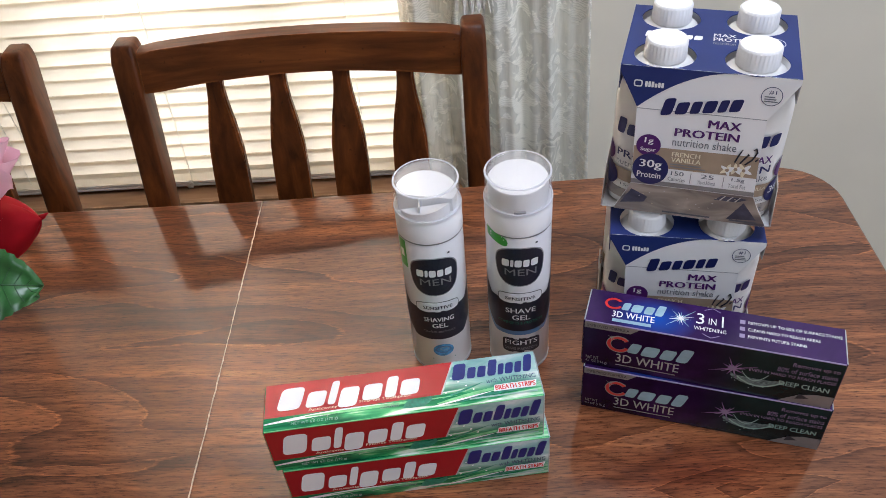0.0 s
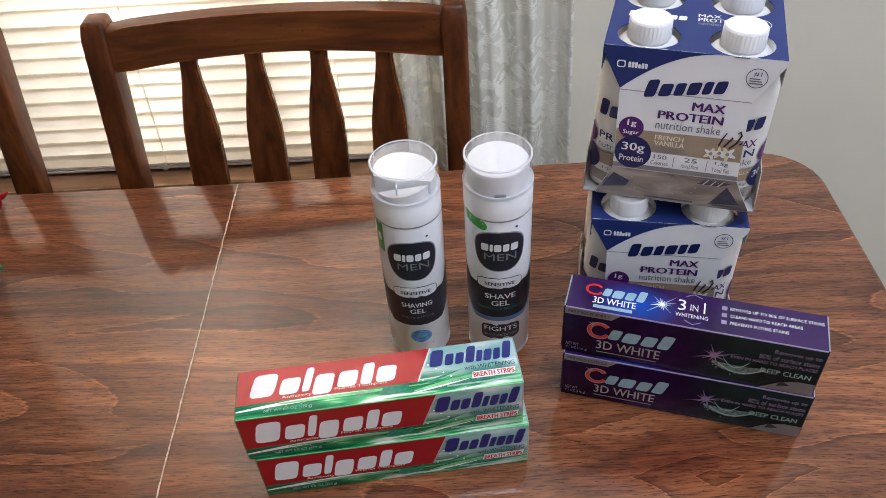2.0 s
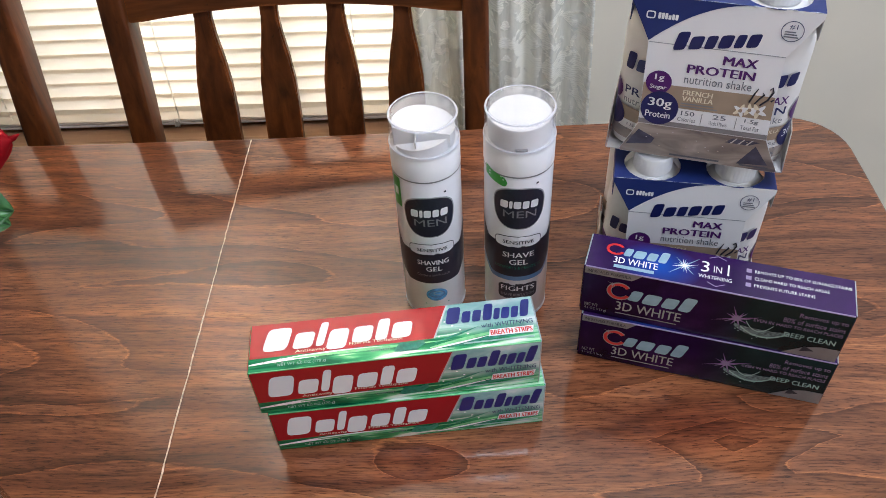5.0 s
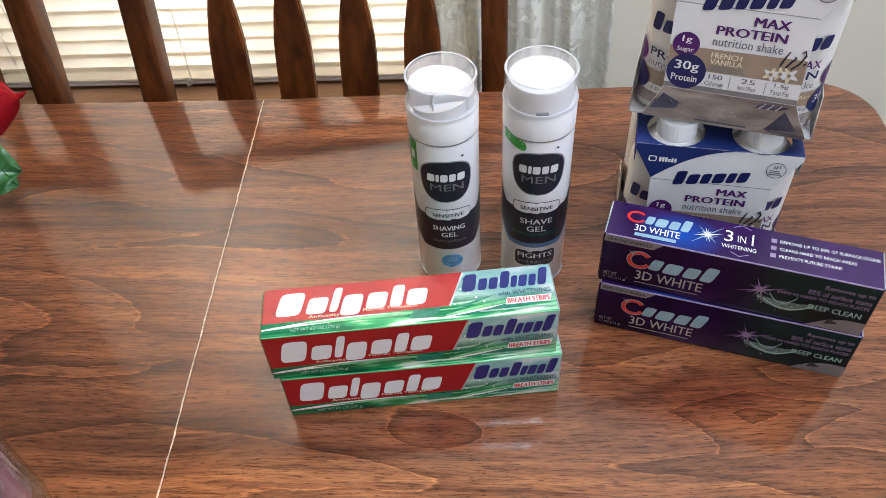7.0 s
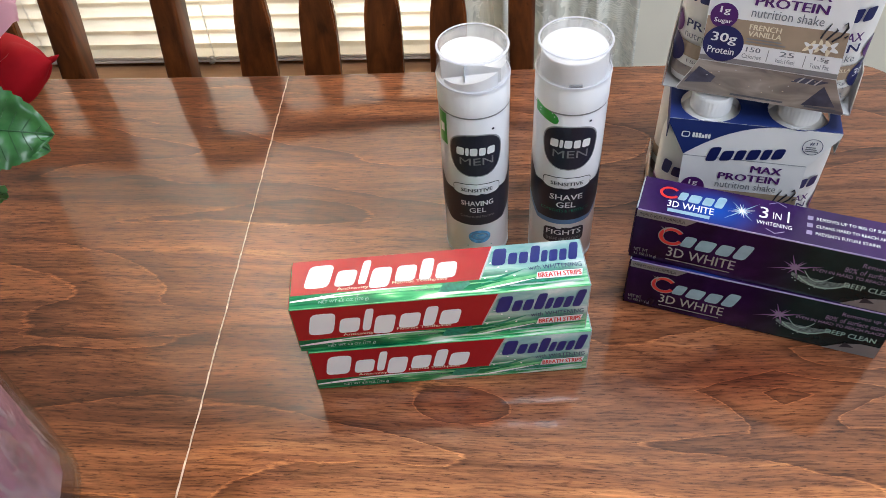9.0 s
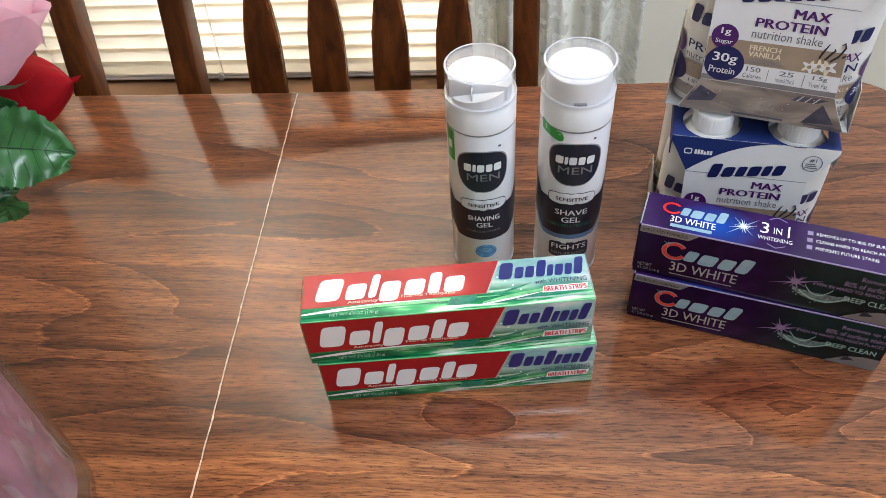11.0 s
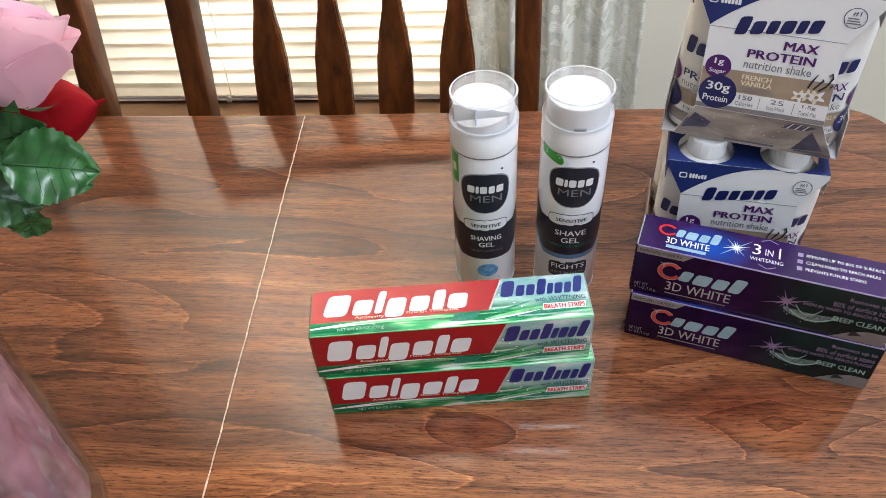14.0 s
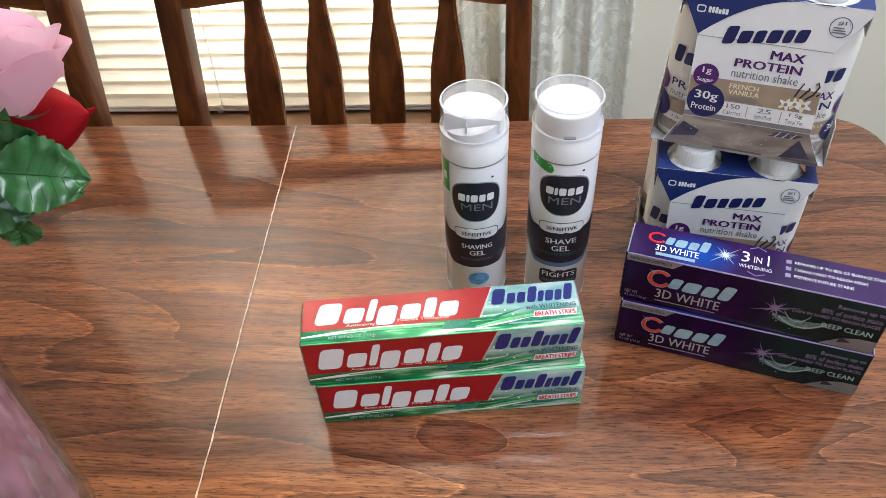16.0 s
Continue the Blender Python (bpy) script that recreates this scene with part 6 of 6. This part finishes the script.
def rose_bud(m, length, radius, material, label, stem_to):
    """A closed silk bud: three petals wrapped round one another to a point along z."""
    t = thing("silk_rose", m, label, "artificial flower", "silk roses in the vase")
    for k in range(4):
        def fn(u, v, k=k):
            a = radians(118 * k + 205 * u)
            r = radius * math.sin(math.pi * (0.10 + 0.90 * v) ** 0.86) ** 0.72 * (0.90 + 0.05 * k + 0.07 * u)
            r += radius * 0.10 * max(0.0, u - 0.80) * v
            r += 0.0009 * noise.noise(Vector((a * 1.3, v * 4, k)))
            return (r * math.cos(a), r * math.sin(a), length * (v - 0.03 * k) * (1 - 0.06 * (2 * u - 1) ** 2))
        part("petal", grid(fn, 28, 22), material, t, smooth=180)
    part("petal_tip", tube([(0, 0, length * 0.93), (0.0006, 0, length), (0.002, 0.001, length * 1.07)], [0.0022, 0.0016, 0.0004], 8), material, t, smooth=180)
    for k in range(5):
        a = 2 * math.pi * k / 5
        bm = grid(lambda u, v: ((0.35 + 0.72 * v) * radius * math.cos(a + (u - 0.5) * 0.9 * (1 - v)), (0.35 + 0.72 * v) * radius * math.sin(a + (u - 0.5) * 0.9 * (1 - v)), length * (-0.02 + 0.30 * v)), 4, 6)
        part("sepal", bm, LEAF, t, smooth=180)
    inv = m.inverted()
    end = inv @ Vector(stem_to)
    pts = [2 * s * (1 - s) * (inv @ Vector((VX - 0.04, VY - 0.01, Z + 0.31))) + s * s * end for s in [k / 10 for k in range(11)]]
    part("stem", tube(pts, 0.0019, 8), STEM, t, smooth=180)
    return t


def rose_leaf(base_p, tip_p, width, up, label, seed, droop=0.1):
    """A serrated, folded silk leaf from base to tip."""
    b, q = Vector(base_p), Vector(tip_p)
    d = q - b
    L = d.length
    fwd = d.normalized()
    side = fwd.cross(Vector(up)).normalized()
    nrm = side.cross(fwd)
    t = thing("silk_rose_leaf", Matrix.Translation(b), label, "artificial leaf", "silk rose leaves")
    def fn(u, v):
        s = (u - 0.5) * 2
        w = width * math.sin(math.pi * v ** 0.85) ** 0.75 * (1 + 0.09 * ((v * 11) % 1) * (abs(s) > 0.9))
        h = 0.22 * abs(s) * w + 0.0008 * math.sin(v * 30) * abs(s) - droop * L * v * v + 0.003 * noise.noise(Vector((s * 2, v * 4, seed)))
        return fwd * (L * v) + side * (s * w) + nrm * h
    part("blade", grid(fn, 16, 66), LEAF, t, smooth=180)
    part("midrib", tube([fn(0.5, k / 10) + nrm * 0.0002 for k in range(11)], [0.0007 - 0.00005 * k for k in range(11)], 6), VEIN, t, smooth=180)
    for k in range(1, 7):
        for s in (0, 1):
            v0 = 0.1 + 0.12 * k
            pts = [fn(0.5 + (s - 0.5) * 0.8 * q2, min(0.98, v0 + 0.12 * q2)) + nrm * 0.0001 for q2 in (0, 0.5, 1)]
            part("vein", tube(pts, 0.00024, 5), VEIN, t)
    ctl, foot = Vector((VX - 0.03, VY, Z + 0.27)) - b, Vector((VX - 0.01, VY, Z + 0.12)) - b
    pts = [2 * s * (1 - s) * ctl + s * s * foot for s in [k / 8 for k in range(9)]]
    part("stalk", tube(pts, 0.0012, 6), STEM, t, smooth=180)
    return t


def aim(p, axis, spin=0):
    q = Vector(axis).to_track_quat('Z', 'Y')
    return Matrix.Translation(p) @ q.to_matrix().to_4x4() @ Matrix.Rotation(radians(spin), 4, 'Z')


FOOT = (VX - 0.012, VY, Z + 0.05)
# rows of petals: how many, half width, height, lean, radius, curl
OPEN_BUD = [(3, 1.5, 0.92, -0.02, 0.20, 0.0), (3, 1.6, 0.99, -0.04, 0.36, 0.008), (3, 1.7, 1.0, -0.04, 0.50, 0.014), (3, 1.75, 0.94, -0.02, 0.60, 0.022)]
rose(aim((-0.145, 0.016, Z + 0.294), (0.30, 0.42, 0.85), 10), 0.052, PINK, "pale pink silk rose bud opening in the vase", 2, FOOT, OPEN_BUD, 4.0)
rose_bud(aim((-0.173, 0.046, Z + 0.257), (0.96, 0.06, 0.17), 60), 0.060, 0.0235, REDSILK, "red silk rose bud with a pointed tip in the vase", (VX - 0.006, VY + 0.01, Z + 0.06))
rose_leaf((-0.153, -0.006, Z + 0.266), (-0.1030, 0.002, Z + 0.254), 0.0215, (0.10, -0.75, 0.8), "glossy dark green serrated silk rose leaf", 1)
rose_leaf((-0.166, 0.006, Z + 0.222), (-0.1758, 0.0157, Z + 0.184), 0.0135, (0.3, -1, 0.2), "small dark green silk rose leaf hanging down", 2, 0.02)
rose_leaf((-0.176, 0.002, Z + 0.268), (-0.131, 0.012, Z + 0.279), 0.016, (0.5, -0.65, 0.55), "dark green silk rose leaf with a bright shine", 3)
rose_leaf((-0.190, -0.010, Z + 0.250), (-0.150, 0.006, Z + 0.222), 0.018, (0.1, -0.6, 0.8), "dark green silk rose leaf under the bloom", 4)
rose_leaf((-0.165, 0.020, Z + 0.245), (-0.126, 0.024, Z + 0.222), 0.015, (0.1, -0.7, 0.7), "dark green silk rose leaf behind another", 6)
